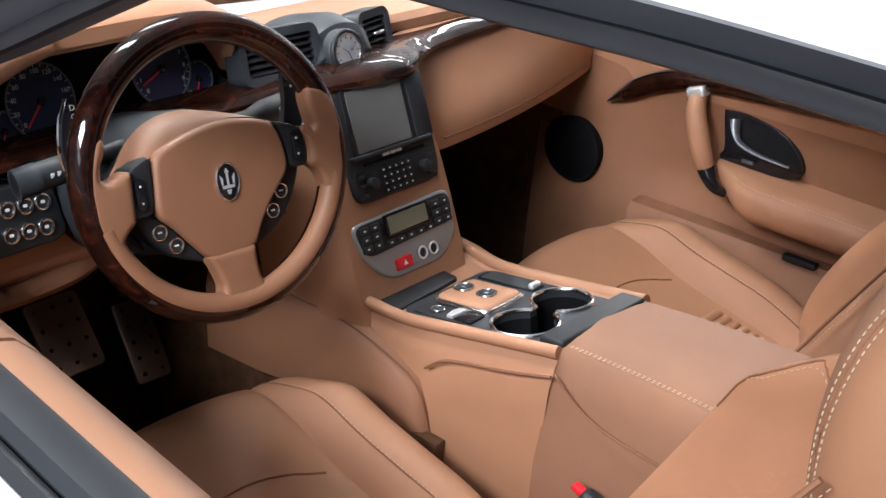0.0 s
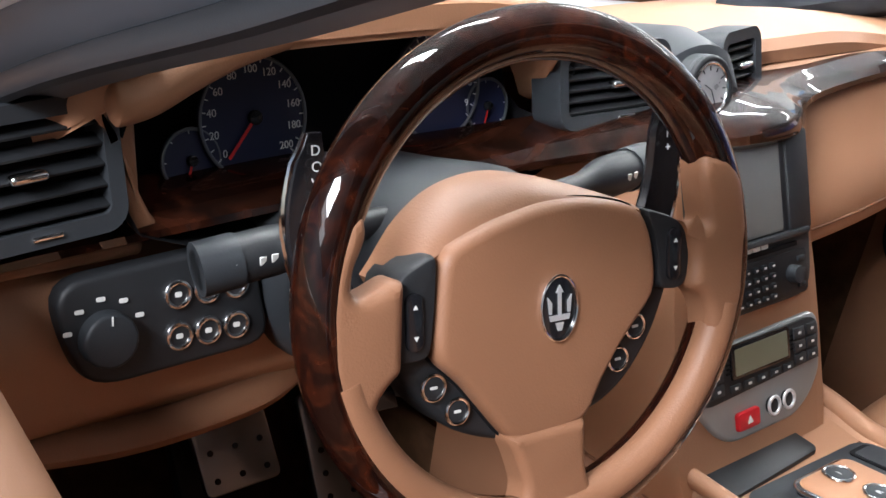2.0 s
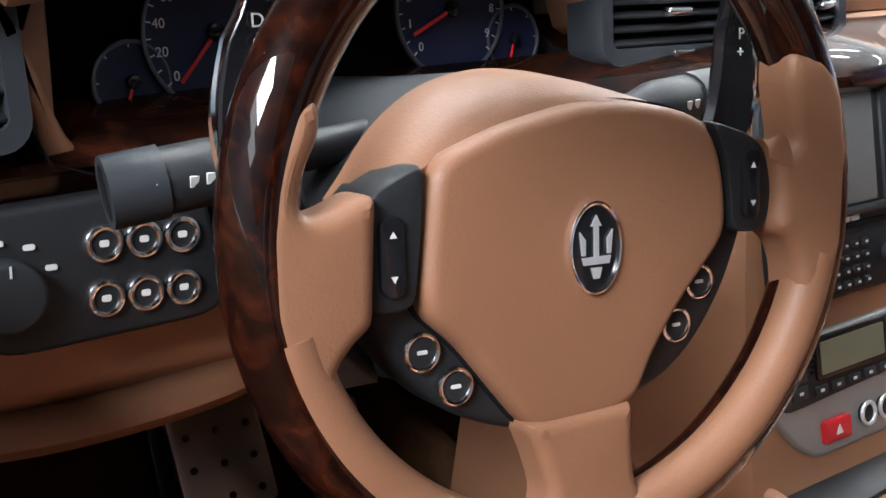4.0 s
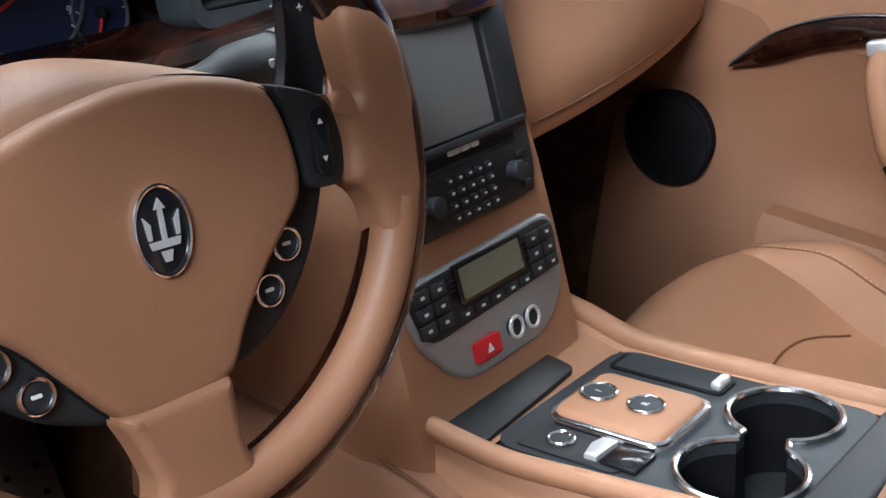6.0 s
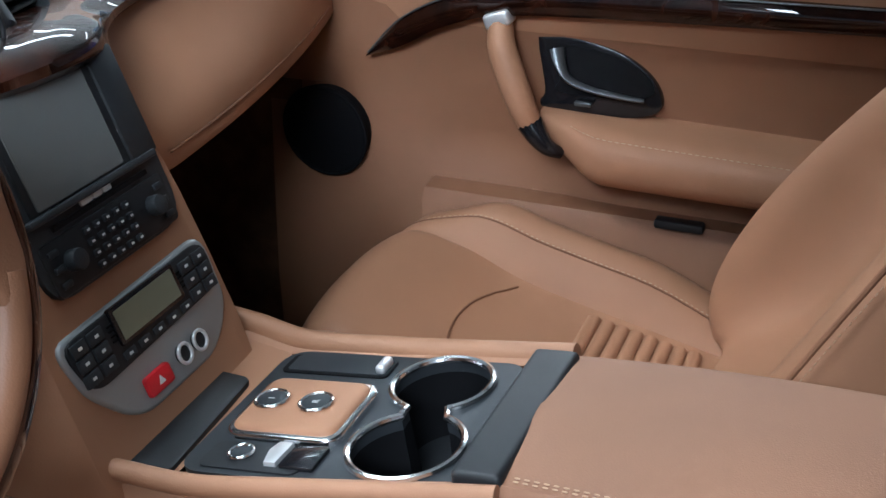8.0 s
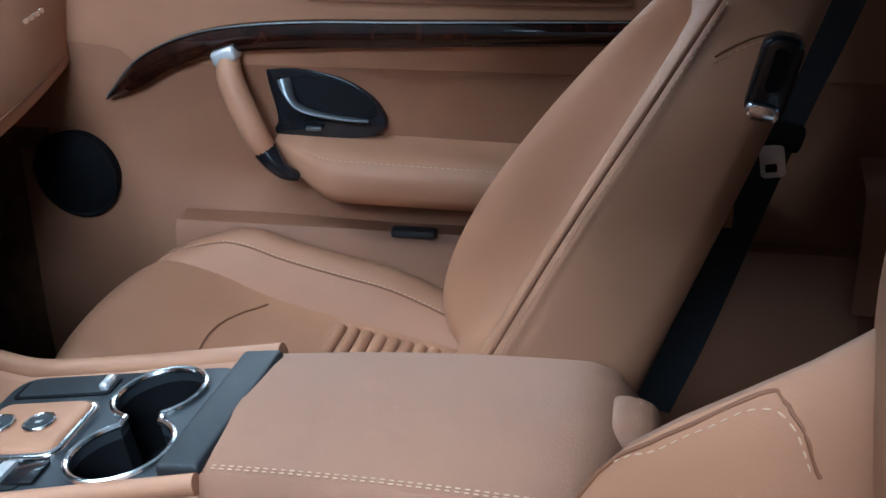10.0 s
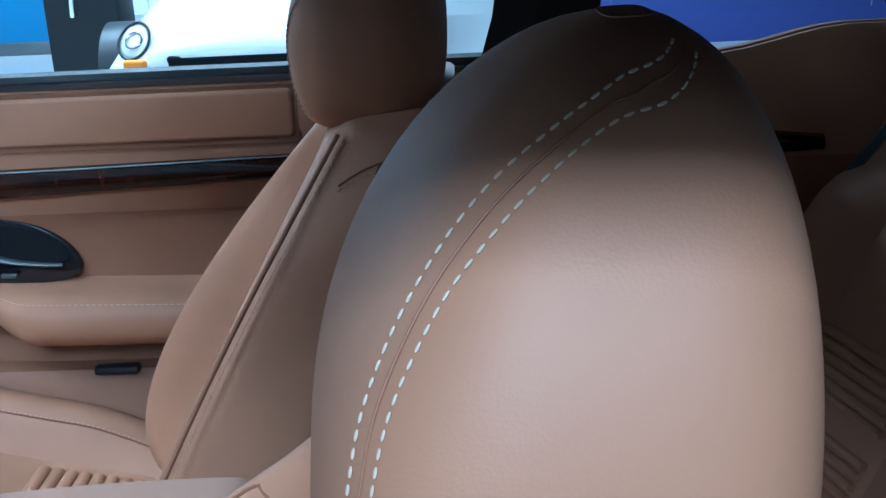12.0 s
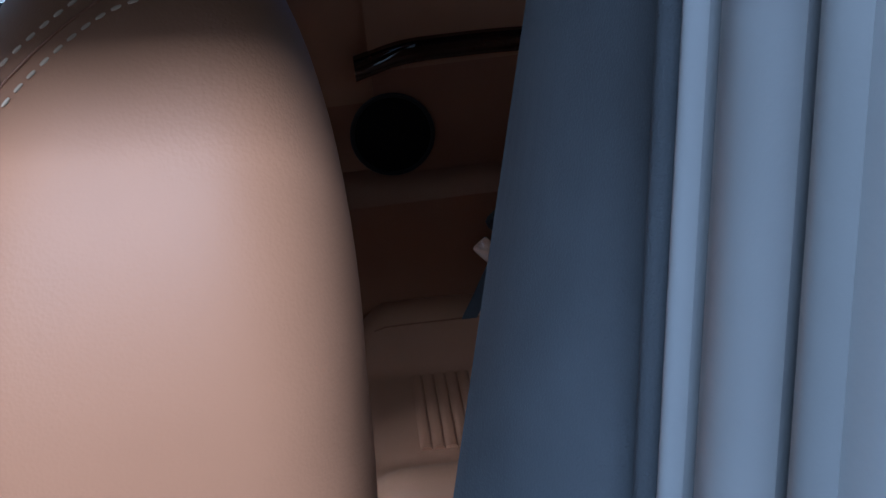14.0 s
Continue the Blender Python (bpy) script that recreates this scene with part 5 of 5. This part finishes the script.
for s, name in ((1, "wiper"), (-1, "indicator")):
    st = thing("column_stalk", "black ribbed %s stalk on the steering column" % name, "stalk", "column stalks")
    a, b = cm @ Vector((s * 0.06, 0.035, -0.055)), (Vector((-0.188, 0.118, 0.859)) if s > 0 else Vector((-0.565, 0.13, 0.845)))
    part("lever", tube([a.lerp(b, t) for t in np.linspace(0, 1, 12)], lambda t: 0.0095 + 0.006 * ease(0.35, 0.6, t) - 0.003 * ease(0.95, 1, t), 14), BLACK, st)
    part("end_knob", tube([a.lerp(b, t) for t in (0.8, 0.84, 0.96, 1.0)], lambda t: 0.0168, 14), GREY, st)
    for q in (0.68, 0.74, 0.86):
        p = a.lerp(b, q)
        part("mark", box((0.004, 0.0012, 0.005), Matrix.Translation(p + Vector((0, -0.0148, 0.004)))), MARK, st)

# ---- dashboard ----
dash = thing("dashboard", "tan leather dashboard with a lacquered wood sweep", "dashboard")


def hood(x):
    return ease(-0.625, -0.575, x) * (1 - ease(-0.215, -0.155, x))


def crest(x):
    """The front edge of the dash top: y, z."""
    h = hood(x)
    arch = max(0.0, 1 - ((x + 0.395) / 0.225) ** 4)
    return 0.262 - 0.06 * h, 0.886 - 0.008 * ease(-0.2, 0.2, x) + 0.034 * h + 0.056 * arch - 0.045 * ease(0.25, 0.66, x)


rows = []
for k in range(97):
    x = -0.69 + 1.38 * k / 96
    y, z = crest(x)
    h = hood(x)
    r = [(x, y + 0.012 + 0.05 * h, z - 0.03 - 0.012 * h), (x, y + 0.001, z - 0.022 - 0.004 * h), (x, y, z - 0.008), (x, y + 0.01, z + 0.0015)]
    for t in (0.1, 0.25, 0.45, 0.7, 1.0):
        yy = y + 0.01 + (0.68 - y) * t
        r.append((x, yy, z + 0.012 * math.sin(math.pi * t) * (1 + h) - (z - 0.775) * ease(0.05, 1.0, t)))
    rows.append(r)
part("top_pad", shell(rows, (0, 0.004, -0.006)), TAN, dash)
# face below the strip
rows = []
for k in range(141):
    x = -0.69 + 1.38 * k / 140
    p = ease(0.02, 0.17, x)
    d = 1 - ease(-0.2, -0.12, x)
    mid = 1 - p - d
    top = 0.803 * d + 0.836 * p + 0.82 * mid
    y0 = 0.258 * d + 0.228 * p + 0.2 * mid
    lip_y = 0.158 + 0.09 * max(0, (x - 0.1) / 0.575) ** 1.8
    bot = 0.7 * p + (0.69 - 0.01 * d) * (1 - p)
    r = [(x, y0 + 0.03, top + 0.02), (x, y0, top)]
    for t in np.linspace(0.08, 0.92, 12):
        r.append((x, y0 - (0.035 * d) * ease(0, 0.4, t) + p * (lip_y - y0) * ease(-0.15, 0.85, t), top + (bot - top) * t))
    yl = y0 - 0.03 * d + p * (lip_y - y0)
    r += [(x, yl - 0.001, bot + 0.004), (x, yl + 0.002, bot - 0.003), (x, yl + 0.012, bot - 0.008), (x, y0 + 0.04, bot - 0.012), (x, 0.45, bot - 0.03), (x, 0.72, bot - 0.02)]
    rows.append(r)
part("lower_face", shell(rows, (0, 0.01, -0.003)), TAN, dash)
part("knee_roll", tube(spline([(-0.66, 0.24, 0.672), (-0.56, 0.221, 0.668), (-0.46, 0.224, 0.668), (-0.4, 0.25, 0.665)], 20), 0.016, 10, flat=0.8), TAN_SHADED, dash)
part("vent_surround", box((0.18, 0.02, 0.13), pose(-0.632, 0.256, 0.862, -12), 0.006, 3), TAN, dash, "leather panel round the side vent")
part("side_pad", slab([(-0.575, 0.921), (-0.574, 0.902), (-0.568, 0.887), (-0.557, 0.868), (-0.551, 0.85), (-0.543, 0.834), (-0.537, 0.826), (-0.556, 0.821), (-0.56, 0.843), (-0.566, 0.869), (-0.573, 0.892), (-0.58, 0.902), (-0.585, 0.912)], 0.03, face_on((0, 0.225, 0), (1, 0, 0), (0, 0, 1)), 0.004, 3), TAN, dash, "leather edge beside the gauges")
part("hood_roll", tube(spline([(-0.586, 0.205, 0.921), (-0.576, 0.204, 0.922), (-0.56, 0.204, 0.926), (-0.535, 0.204, 0.938), (-0.505, 0.204, 0.95), (-0.47, 0.204, 0.959)], 24), lambda t: 0.0135 * math.sqrt(max(0.1, 1 - max(0.0, 1 - t / 0.12) ** 2)), 14), TAN, dash, "rounded leather roll of the binnacle")
# lacquered strip
sp_mid = spline([(-0.68, 0.232, 0.813), (-0.6, 0.228, 0.819), (-0.52, 0.224, 0.823), (-0.44, 0.22, 0.827), (-0.3, 0.208, 0.829), (-0.18, 0.188, 0.837), (-0.1, 0.162, 0.844), (-0.03, 0.146, 0.846), (0.04, 0.146, 0.845), (0.085, 0.16, 0.842), (0.13, 0.19, 0.841), (0.19, 0.21, 0.842), (0.32, 0.22, 0.846), (0.45, 0.226, 0.843), (0.58, 0.234, 0.838), (0.64, 0.24, 0.834)], 110)
rows = []
for i, p in enumerate(sp_mid):
    w = 0.0095 + 0.006 * bump_at(p.x, 0.04, 0.13) - 0.004 * ease(0.3, 0.62, p.x)
    deep = 0.012 + 0.03 * bump_at(p.x, 0.05, 0.13)
    rows.append([p + Vector((0, deep + 0.05, w)), p + Vector((0, deep * 0.6, w)), p + Vector((0, 0.004, w * 0.75)), p + Vector((0, -0.004, w * 0.25)), p + Vector((0, -0.005, -w * 0.3)), p + Vector((0, 0.001, -w * 0.8)), p + Vector((0, 0.012, -w)), p + Vector((0, 0.05, -w))])
part("wood_sweep", grid(rows, close_u=True, cap=True), WOOD, dash, "lacquered dark burr wood sweep")
# glove box lid line and script badge bars
glm = face_on((0.525, 0.196, 0.805), (1, 0.05, 0.05), (0, 0.2, 1))
for q, w in ((-0.02, 0.012), (-0.006, 0.012), (0.009, 0.014), (0.022, 0.008)):
    part("badge_bar", slab(rrect(w, 0.006, 0.002), 0.002, glm @ pose(q, 0, 0.002)), CHROME, dash)
lid = [(x, 0.1565 + 0.09 * max(0, (x - 0.1) / 0.575) ** 1.8, 0.716) for x in np.linspace(0.16, 0.66, 24)]
part("glovebox_joint", tube(lid, 0.0014, 6), SEAM, dash, "narrow joint above the glove box lip")



def vent(m, w, h, slats, label):
    v = thing("air_vent", label, "air vent", "dashboard air vents")
    fr = bmesh.new()
    for a, b in ((rrect(w, h, 0.016, 5), rrect(w - 0.022, h - 0.024, 0.006, 5)),):
        n = len(a)
        rows_ = [[(x, y, -0.03) for x, y in a], [(x, y, 0) for x, y in a], [(x * 0.99, y * 0.985, 0.004) for x, y in a], [(x, y, 0.003) for x, y in b], [(x, y, -0.025) for x, y in b]]
        grid(rows_, fr, close_u=True)
    fr.transform(m)
    part("frame", fr, GREY, v)
    part("duct", slab(rrect(w - 0.018, h - 0.018, 0.004), 0.003, m @ pose(0, 0, -0.022)), DARK, v)
    for k in range(slats):
        y = (h - 0.024) * ((k + 0.5) / slats - 0.5)
        part("slat", box((w - 0.021, 0.0024, 0.014), m @ pose(0, y, -0.006, 22), 0.0008), BLACK, v)
    part("tab", box((0.024, 0.0065, 0.01), m @ pose(0.004, 0, 0.003), 0.003, 3), CHROME, v, "chrome direction tab")
    part("wheel_tab", box((0.02, 0.0035, 0.006), m @ pose(0.01, -h / 2 + 0.007, 0.003), 0.0015), CHROME, v, "small chrome thumb wheel")
    return v


vent(face_on((-0.63, 0.225, 0.874), (1, 0.02, 0.05), (0, 0.22, 1)), 0.13, 0.09, 5, "charcoal side air vent with chrome tab")
vent(face_on((-0.118, 0.22, 0.88), (1, -0.04, 0.0), (-0.15, 0.3, 1)), 0.135, 0.07, 5, "charcoal centre air vent with chrome tab")
vent(face_on((0.078, 0.236, 0.872), (1, 0.18, 0.0), (0.05, 0.3, 1)), 0.08, 0.07, 5, "charcoal centre air vent with chrome tab")
# clock pod
pod = thing("dashboard_clock", "round analogue clock in a charcoal pod", "clock")
rows = []
for i in range(15):
    t = i / 14
    x = -0.06 + 0.105 * t
    hh = math.sin(math.pi * t) ** 0.6
    rows.append([(x, 0.225, 0.835), (x, 0.213 - 0.008 * hh, 0.84), (x, 0.208 - 0.006 * hh, 0.86 + 0.012 * hh), (x, 0.222, 0.882 + 0.022 * hh), (x, 0.26, 0.888 + 0.022 * hh), (x, 0.32, 0.884 + 0.01 * hh), (x, 0.34, 0.84)])
part("pod", grid(rows, cap=True), GREY, pod)
KM = face_on((-0.018, 0.196, 0.872), (1, 0, 0), (0, 0.3, 1))
part("barrel", slab(disc(0.0315, 40), 0.05, KM @ pose(0, 0, 0.001), 0.006, 3), GREY, pod)
part("bezel", ring(0.0275, 0.0035, KM @ pose(0, 0, 0.001), 36, 10), BLACK, pod)
part("chrome_bezel", ring(0.0238, 0.0018, KM @ pose(0, 0, 0.002), 36), CHROME, pod)
part("clock_face", slab(disc(0.0238, 32), 0.004, KM @ pose(0, 0, 0.0018)), mat("pale_clock_face", (0.42, 0.42, 0.42), 0.3, 0.5, vary=0.2, grain=300), pod, "pale metallic dial")
for k in range(12):
    part("hour_mark", slab(rrect(0.001, 0.004, 0.0004, 2), 0.0006, KM @ pose(0, 0, 0.0024, 0, 0, 30 * k) @ pose(0, 0.019, 0)), BLACK, pod)
for a, q in ((60, 0.011), (200, 0.015)):
    part("pointer", box((0.0007, q, 0.0005), KM @ pose(0, 0, 0.003, 0, 0, a) @ pose(0, q / 2, 0)), BLACK, pod)

# ---- instrument cluster ----
clu = thing("instrument_cluster", "blue-faced round gauges in a dark binnacle", "gauge cluster")
rows = []
for x, w in ((-0.565, 0), (-0.555, 0.5), (-0.52, 0.85), (-0.45, 1), (-0.36, 1), (-0.27, 1), (-0.2, 0.85), (-0.172, 0.5), (-0.165, 0)):
    rows.append([(x, 0.215, 0.845 - 0.04 * w), (x, 0.28, 0.842 - 0.042 * w), (x, 0.3, 0.85 - 0.04 * w), (x, 0.31, 0.87), (x, 0.3, 0.885 + 0.05 * w), (x, 0.225, 0.89 + 0.066 * w)])
part("binnacle", grid(rows), DARK, clu, "black binnacle hollow")
GUP, GR = (0, 0.3, 1), (1, 0, 0)
for x, y, z, r, lbl in ((-0.434, 0.282, 0.866, 0.044, "speed"), (-0.262, 0.282, 0.872, 0.044, "rev"), (-0.486, 0.277, 0.842, 0.0225, "fuel"), (-0.208, 0.277, 0.85, 0.0225, "heat")):
    gm = face_on((x, y, z), GR, GUP)
    g = part("gauge", slab(disc(r, 40), 0.004, gm), DIAL, clu, "round blue gauge")
    part("gauge_ring", ring(r, 0.0014, gm @ pose(0, 0, 0.001), 44), SATIN, g)
    big = r > 0.03
    a0 = {"speed": 228, "rev": 205, "fuel": 250, "heat": 250}[lbl]
    part("needle", box((r * 0.8, 0.0022 if big else 0.0014, 0.001), gm @ pose(0, 0, 0.003, 0, 0, a0) @ pose(r * 0.42, 0, 0)), NEEDLE, g, "red needle")
    part("needle_hub", slab(disc(0.0055 if big else 0.004, 16), 0.004, gm @ pose(0, 0, 0.005), 0.001), GLOSS, g)
    if lbl == "speed":
        for k in range(11):
            a = radians(222 - 26.4 * k)
            text("numeral", str(20 * k), 0.008, gm @ pose(0.79 * r * math.cos(a), 0.79 * r * math.sin(a), 0.0008), MARK, g)
    elif lbl == "rev":
        for k in range(10):
            a = radians(222 - 28 * k)
            text("numeral", str(k), 0.008, gm @ pose(0.79 * r * math.cos(a), 0.79 * r * math.sin(a), 0.0008), MARK, g)
    for k in range(21 if big else 7):
        a = 222 - 264 * k / (20 if big else 6)
        part("tick", box((0.004, 0.0008, 0.0005), gm @ pose(0, 0, 0.0006, 0, 0, a) @ pose(r * 0.94, 0, 0)), MARK, g)

# ---- light switch panel ----
swp = thing("switch_panel", "black light switch panel with six chrome-ringed buttons", "switch panel")
SM = face_on((-0.537, 0.209, 0.77), (1, -0.03, -0.03), (0, 0.22, 1))
part("plate", slab(dense([(-0.079, 0.02), (-0.07, 0.032), (0.052, 0.04), (0.062, 0.036), (0.075, -0.03), (0.066, -0.036), (-0.045, -0.042), (-0.062, -0.036), (-0.072, -0.01)], 50), 0.016, SM @ pose(0, 0, 0.006), 0.004, 3), BLACK, swp)
kn = SM @ pose(-0.047, -0.008, 0.007)
k_ = part("rotary_knob", slab(disc(0.0185, 32), 0.012, kn @ pose(0, 0, 0.011), 0.003, 3), GREY, swp, "round light switch knob")
part("mark", box((0.001, 0.006, 0.0008), kn @ pose(0, 0.014, 0.0115)), MARK, k_)
for a in (25, 60, 95, 130, 165):
    part("symbol", slab(rrect(0.006, 0.003, 0.001, 2), 0.0006, kn @ pose(0.026 * math.cos(radians(a)), 0.026 * math.sin(radians(a)), 0.0002)), MARK, swp)
for i in range(3):
    for j in range(2):
        bb = SM @ pose(0.004 + 0.0215 * i, 0.012 - 0.029 * j, 0.0075)
        b_ = part("push_button", slab(disc(0.0075, 24), 0.004, bb, 0.001), BLACK, swp, "round button with chrome ring")
        part("button_ring", ring(0.0084, 0.0018, bb, 26), CHROME, b_)
        part("mark", slab(rrect(0.005, 0.0035, 0.001, 2), 0.0005, bb @ pose(0, 0, 0.0006)), MARK, b_)

# ---- centre stack ----
ST = face_on((-0.002, 0.065, 0.602), (1, 0, 0), (0, 0.41, 1))
stk = thing("centre_stack", "tan leather surround of the centre stack", "dashboard")
rows = []
for v, hl, hr in ((-0.09, 0.106, 0.09), (-0.07, 0.116, 0.098), (-0.05, 0.124, 0.103), (-0.03, 0.128, 0.106), (0.0, 0.126, 0.108), (0.06, 0.124, 0.108), (0.12, 0.118, 0.106), (0.18, 0.108, 0.1), (0.24, 0.1, 0.097), (0.265, 0.098, 0.096)):
    rows.append([ST @ Vector(p) for p in ((-hl - 0.03, v - 0.01, -0.14), (-hl - 0.014, v, -0.04), (-hl, v, -0.008), (-hl + 0.008, v, 0.001), (-hl + 0.02, v, 0.002), (hr - 0.02, v, 0.002), (hr - 0.008, v, 0.001), (hr, v, -0.008), (hr + 0.012, v, -0.04), (hr + 0.03, v, -0.14))])
part("left_cheek", grid([r[:5] for r in rows]), TAN, stk)
part("face", grid([r[4:6] for r in rows]), TAN, stk)
part("right_cheek", grid([r[5:] for r in rows]), TAN, stk)
hu = thing("head_unit", "black radio and navigation unit with a grey display", "car radio")
part("case", slab(dense([(-0.088, 0.25), (0.082, 0.25), (0.086, 0.165), (0.084, 0.108), (0.074, 0.098), (-0.08, 0.098), (-0.09, 0.106), (-0.09, 0.165)], 60), 0.02, ST @ pose(0, 0, 0.007), 0.003), GREY, hu)
part("bezel", slab(rrect(0.124, 0.096, 0.004), 0.006, ST @ pose(-0.012, 0.206, 0.0092), 0.001), BLACK, hu)
part("display", slab(rrect(0.106, 0.084, 0.002), 0.004, ST @ pose(-0.0135, 0.207, 0.0105)), SCREEN, hu, "dull grey display")
part("right_cheek", box((0.034, 0.094, 0.01), ST @ pose(0.066, 0.207, 0.007), 0.003), BLACK, hu)
part("ledge", box((0.16, 0.006, 0.012), ST @ pose(-0.004, 0.16, 0.009), 0.002), GREY, hu)
part("disc_slot", box((0.12, 0.004, 0.004), ST @ pose(0.0, 0.149, 0.0075)), DARK, hu)
for q, w in ((-0.018, 0.014), (-0.004, 0.01), (0.008, 0.01)):
    part("badge_bar", slab(rrect(w, 0.0055, 0.0015), 0.002, ST @ pose(q, 0.1555, 0.0115)), MARK, hu)
part("key_field", slab(rrect(0.158, 0.042, 0.006), 0.004, ST @ pose(-0.003, 0.122, 0.0085), 0.001), BLACK, hu)
for s in (-1, 1):
    part("knob", slab(disc(0.0085, 24), 0.011, ST @ pose(-0.003 + 0.053 * s, 0.122, 0.0185), 0.002), GREY, hu, "round volume knob")
    for i in range(3):
        part("key", box((0.011, 0.005, 0.004), ST @ pose(-0.003 + s * 0.068, 0.109 + 0.0125 * i, 0.0085), 0.001), GREY, hu)
for i in range(5):
    for j in range(4):
        c = ST @ pose(-0.03 + 0.0125 * i, 0.107 + 0.0095 * j, 0.0088)
        part("key", box((0.0075, 0.0055, 0.005), c, 0.0015), GREY, hu)
        part("mark", box((0.003, 0.0016, 0.0006), c @ pose(0, 0, 0.0026)), MARK, hu)
cl = thing("climate_unit", "climate control panel with grey lcd and red hazard button", "climate control")
part("case", slab(dense([(-0.106, 0.076), (0.086, 0.08), (0.094, 0.07), (0.09, 0.02), (0.07, -0.002), (0.045, -0.014), (-0.05, -0.014), (-0.072, -0.002), (-0.1, 0.03), (-0.108, 0.066)], 70), 0.02, ST @ pose(0, 0, 0.006), 0.004, 3), BRUSHED, cl, "satin grey metal surround")
part("key_plate", slab(dense([(-0.102, 0.073), (0.082, 0.076), (0.088, 0.068), (0.084, 0.034), (-0.088, 0.028), (-0.096, 0.034), (-0.104, 0.066)], 60), 0.006, ST @ pose(0, 0, 0.0085), 0.001), BLACK, cl)
part("lcd_frame", slab(rrect(0.088, 0.031, 0.003), 0.004, ST @ pose(-0.006, 0.06, 0.0105), 0.001), GLOSS, cl)
part("lcd", slab(rrect(0.078, 0.024, 0.001), 0.002, ST @ pose(-0.006, 0.06, 0.0112)), LCD, cl, "blank grey-green lcd")
for s in (-1, 1):
    for i in range(2):
        for j in range(3):
            c = ST @ pose(-0.008 + s * (0.062 + 0.02 * i), 0.04 + 0.0125 * j, 0.0085)
            part("key", box((0.017, 0.0105, 0.004), c, 0.001), GREY, cl)
            part("mark", box((0.004, 0.0022, 0.0006), c @ pose(0, 0, 0.0022)), MARK, cl)
    for j in range(4):
        part("grille_slot", box((0.009, 0.0016, 0.0012), ST @ pose(-0.006 + s * 0.0455, 0.052 + 0.0042 * j, 0.009)), DARK, cl)
for i in range(5):
    c = ST @ pose(-0.045 + 0.02 * i, 0.037, 0.0085)
    part("key", box((0.015, 0.007, 0.003), c, 0.001), GREY, cl)
    part("mark", box((0.004, 0.002, 0.0006), c @ pose(0, 0, 0.0017)), MARK, cl)
part("hazard_button", slab(rrect(0.032, 0.017, 0.003), 0.008, ST @ pose(-0.029, 0.004, 0.0105), 0.002), RED, cl, "red hazard button")
part("hazard_mark", slab([(-0.004, -0.003), (0.004, -0.003), (0, 0.004)], 0.0006, ST @ pose(-0.029, 0.004, 0.0111)), MARK, cl)
for x in (0.008, 0.031):
    bb = ST @ pose(x, 0.007, 0.0095)
    b_ = part("heater_button", slab(disc(0.0075, 24), 0.006, bb, 0.001), BLACK, cl, "round button with chrome ring")
    part("button_ring", ring(0.0082, 0.0016, bb @ pose(0, 0, 0.001), 26), SILVER, b_)

# ---- pedals ----
def pedal(name, label, m, w, h, rows_n, cols):
    p = thing(name, label, "pedal", "pedals")
    plate = part("plate", slab(rrect(w, h, 0.008), 0.008, m, 0.002), ALU, p, "drilled aluminium plate")
    for i in range(cols):
        for j in range(rows_n):
            part("stud", slab(disc(0.0035, 10), 0.002, m @ pose(w * ((i + 0.5) / cols - 0.5), h * ((j + 0.5) / rows_n - 0.5), 0.002), 0.0008), SEAL, plate)
    return p


gp = pedal("brake_pedal", "aluminium brake pedal with dark studs", face_on((-0.185, 0.45, 0.38), (1, -0.1, 0.02), (-0.1, 0.55, 0.8)), 0.06, 0.13, 5, 2)
part("pedal_arm", tube([(-0.19, 0.49, 0.44), (-0.19, 0.55, 0.56), (-0.19, 0.58, 0.66)], 0.012, 8), SEAL, gp)
fp = pedal("foot_rest", "aluminium foot rest with dark studs", face_on((-0.3, 0.48, 0.42), (1, 0, 0), (0, 0.6, 0.75)), 0.09, 0.12, 4, 3)
part("bracket", box((0.07, 0.02, 0.2), pose(-0.3, 0.55, 0.37, -30), 0.004), SEAL, fp)
ac = thing("accelerator_pedal", "black accelerator pedal with a bright edge", "pedal", "pedals")
am = face_on((-0.115, 0.49, 0.36), (1, -0.05, 0), (0, 0.5, 0.8))
part("plate", slab(rrect(0.045, 0.12, 0.01), 0.012, am, 0.003), BLACK, ac)
part("edge", tube([am @ Vector((0.022, q, 0.001)) for q in (-0.055, 0, 0.055)], 0.002, 6), CHROME, ac)
part("pedal_arm", tube([(-0.115, 0.52, 0.41), (-0.115, 0.6, 0.56)], 0.01, 8), SEAL, ac)
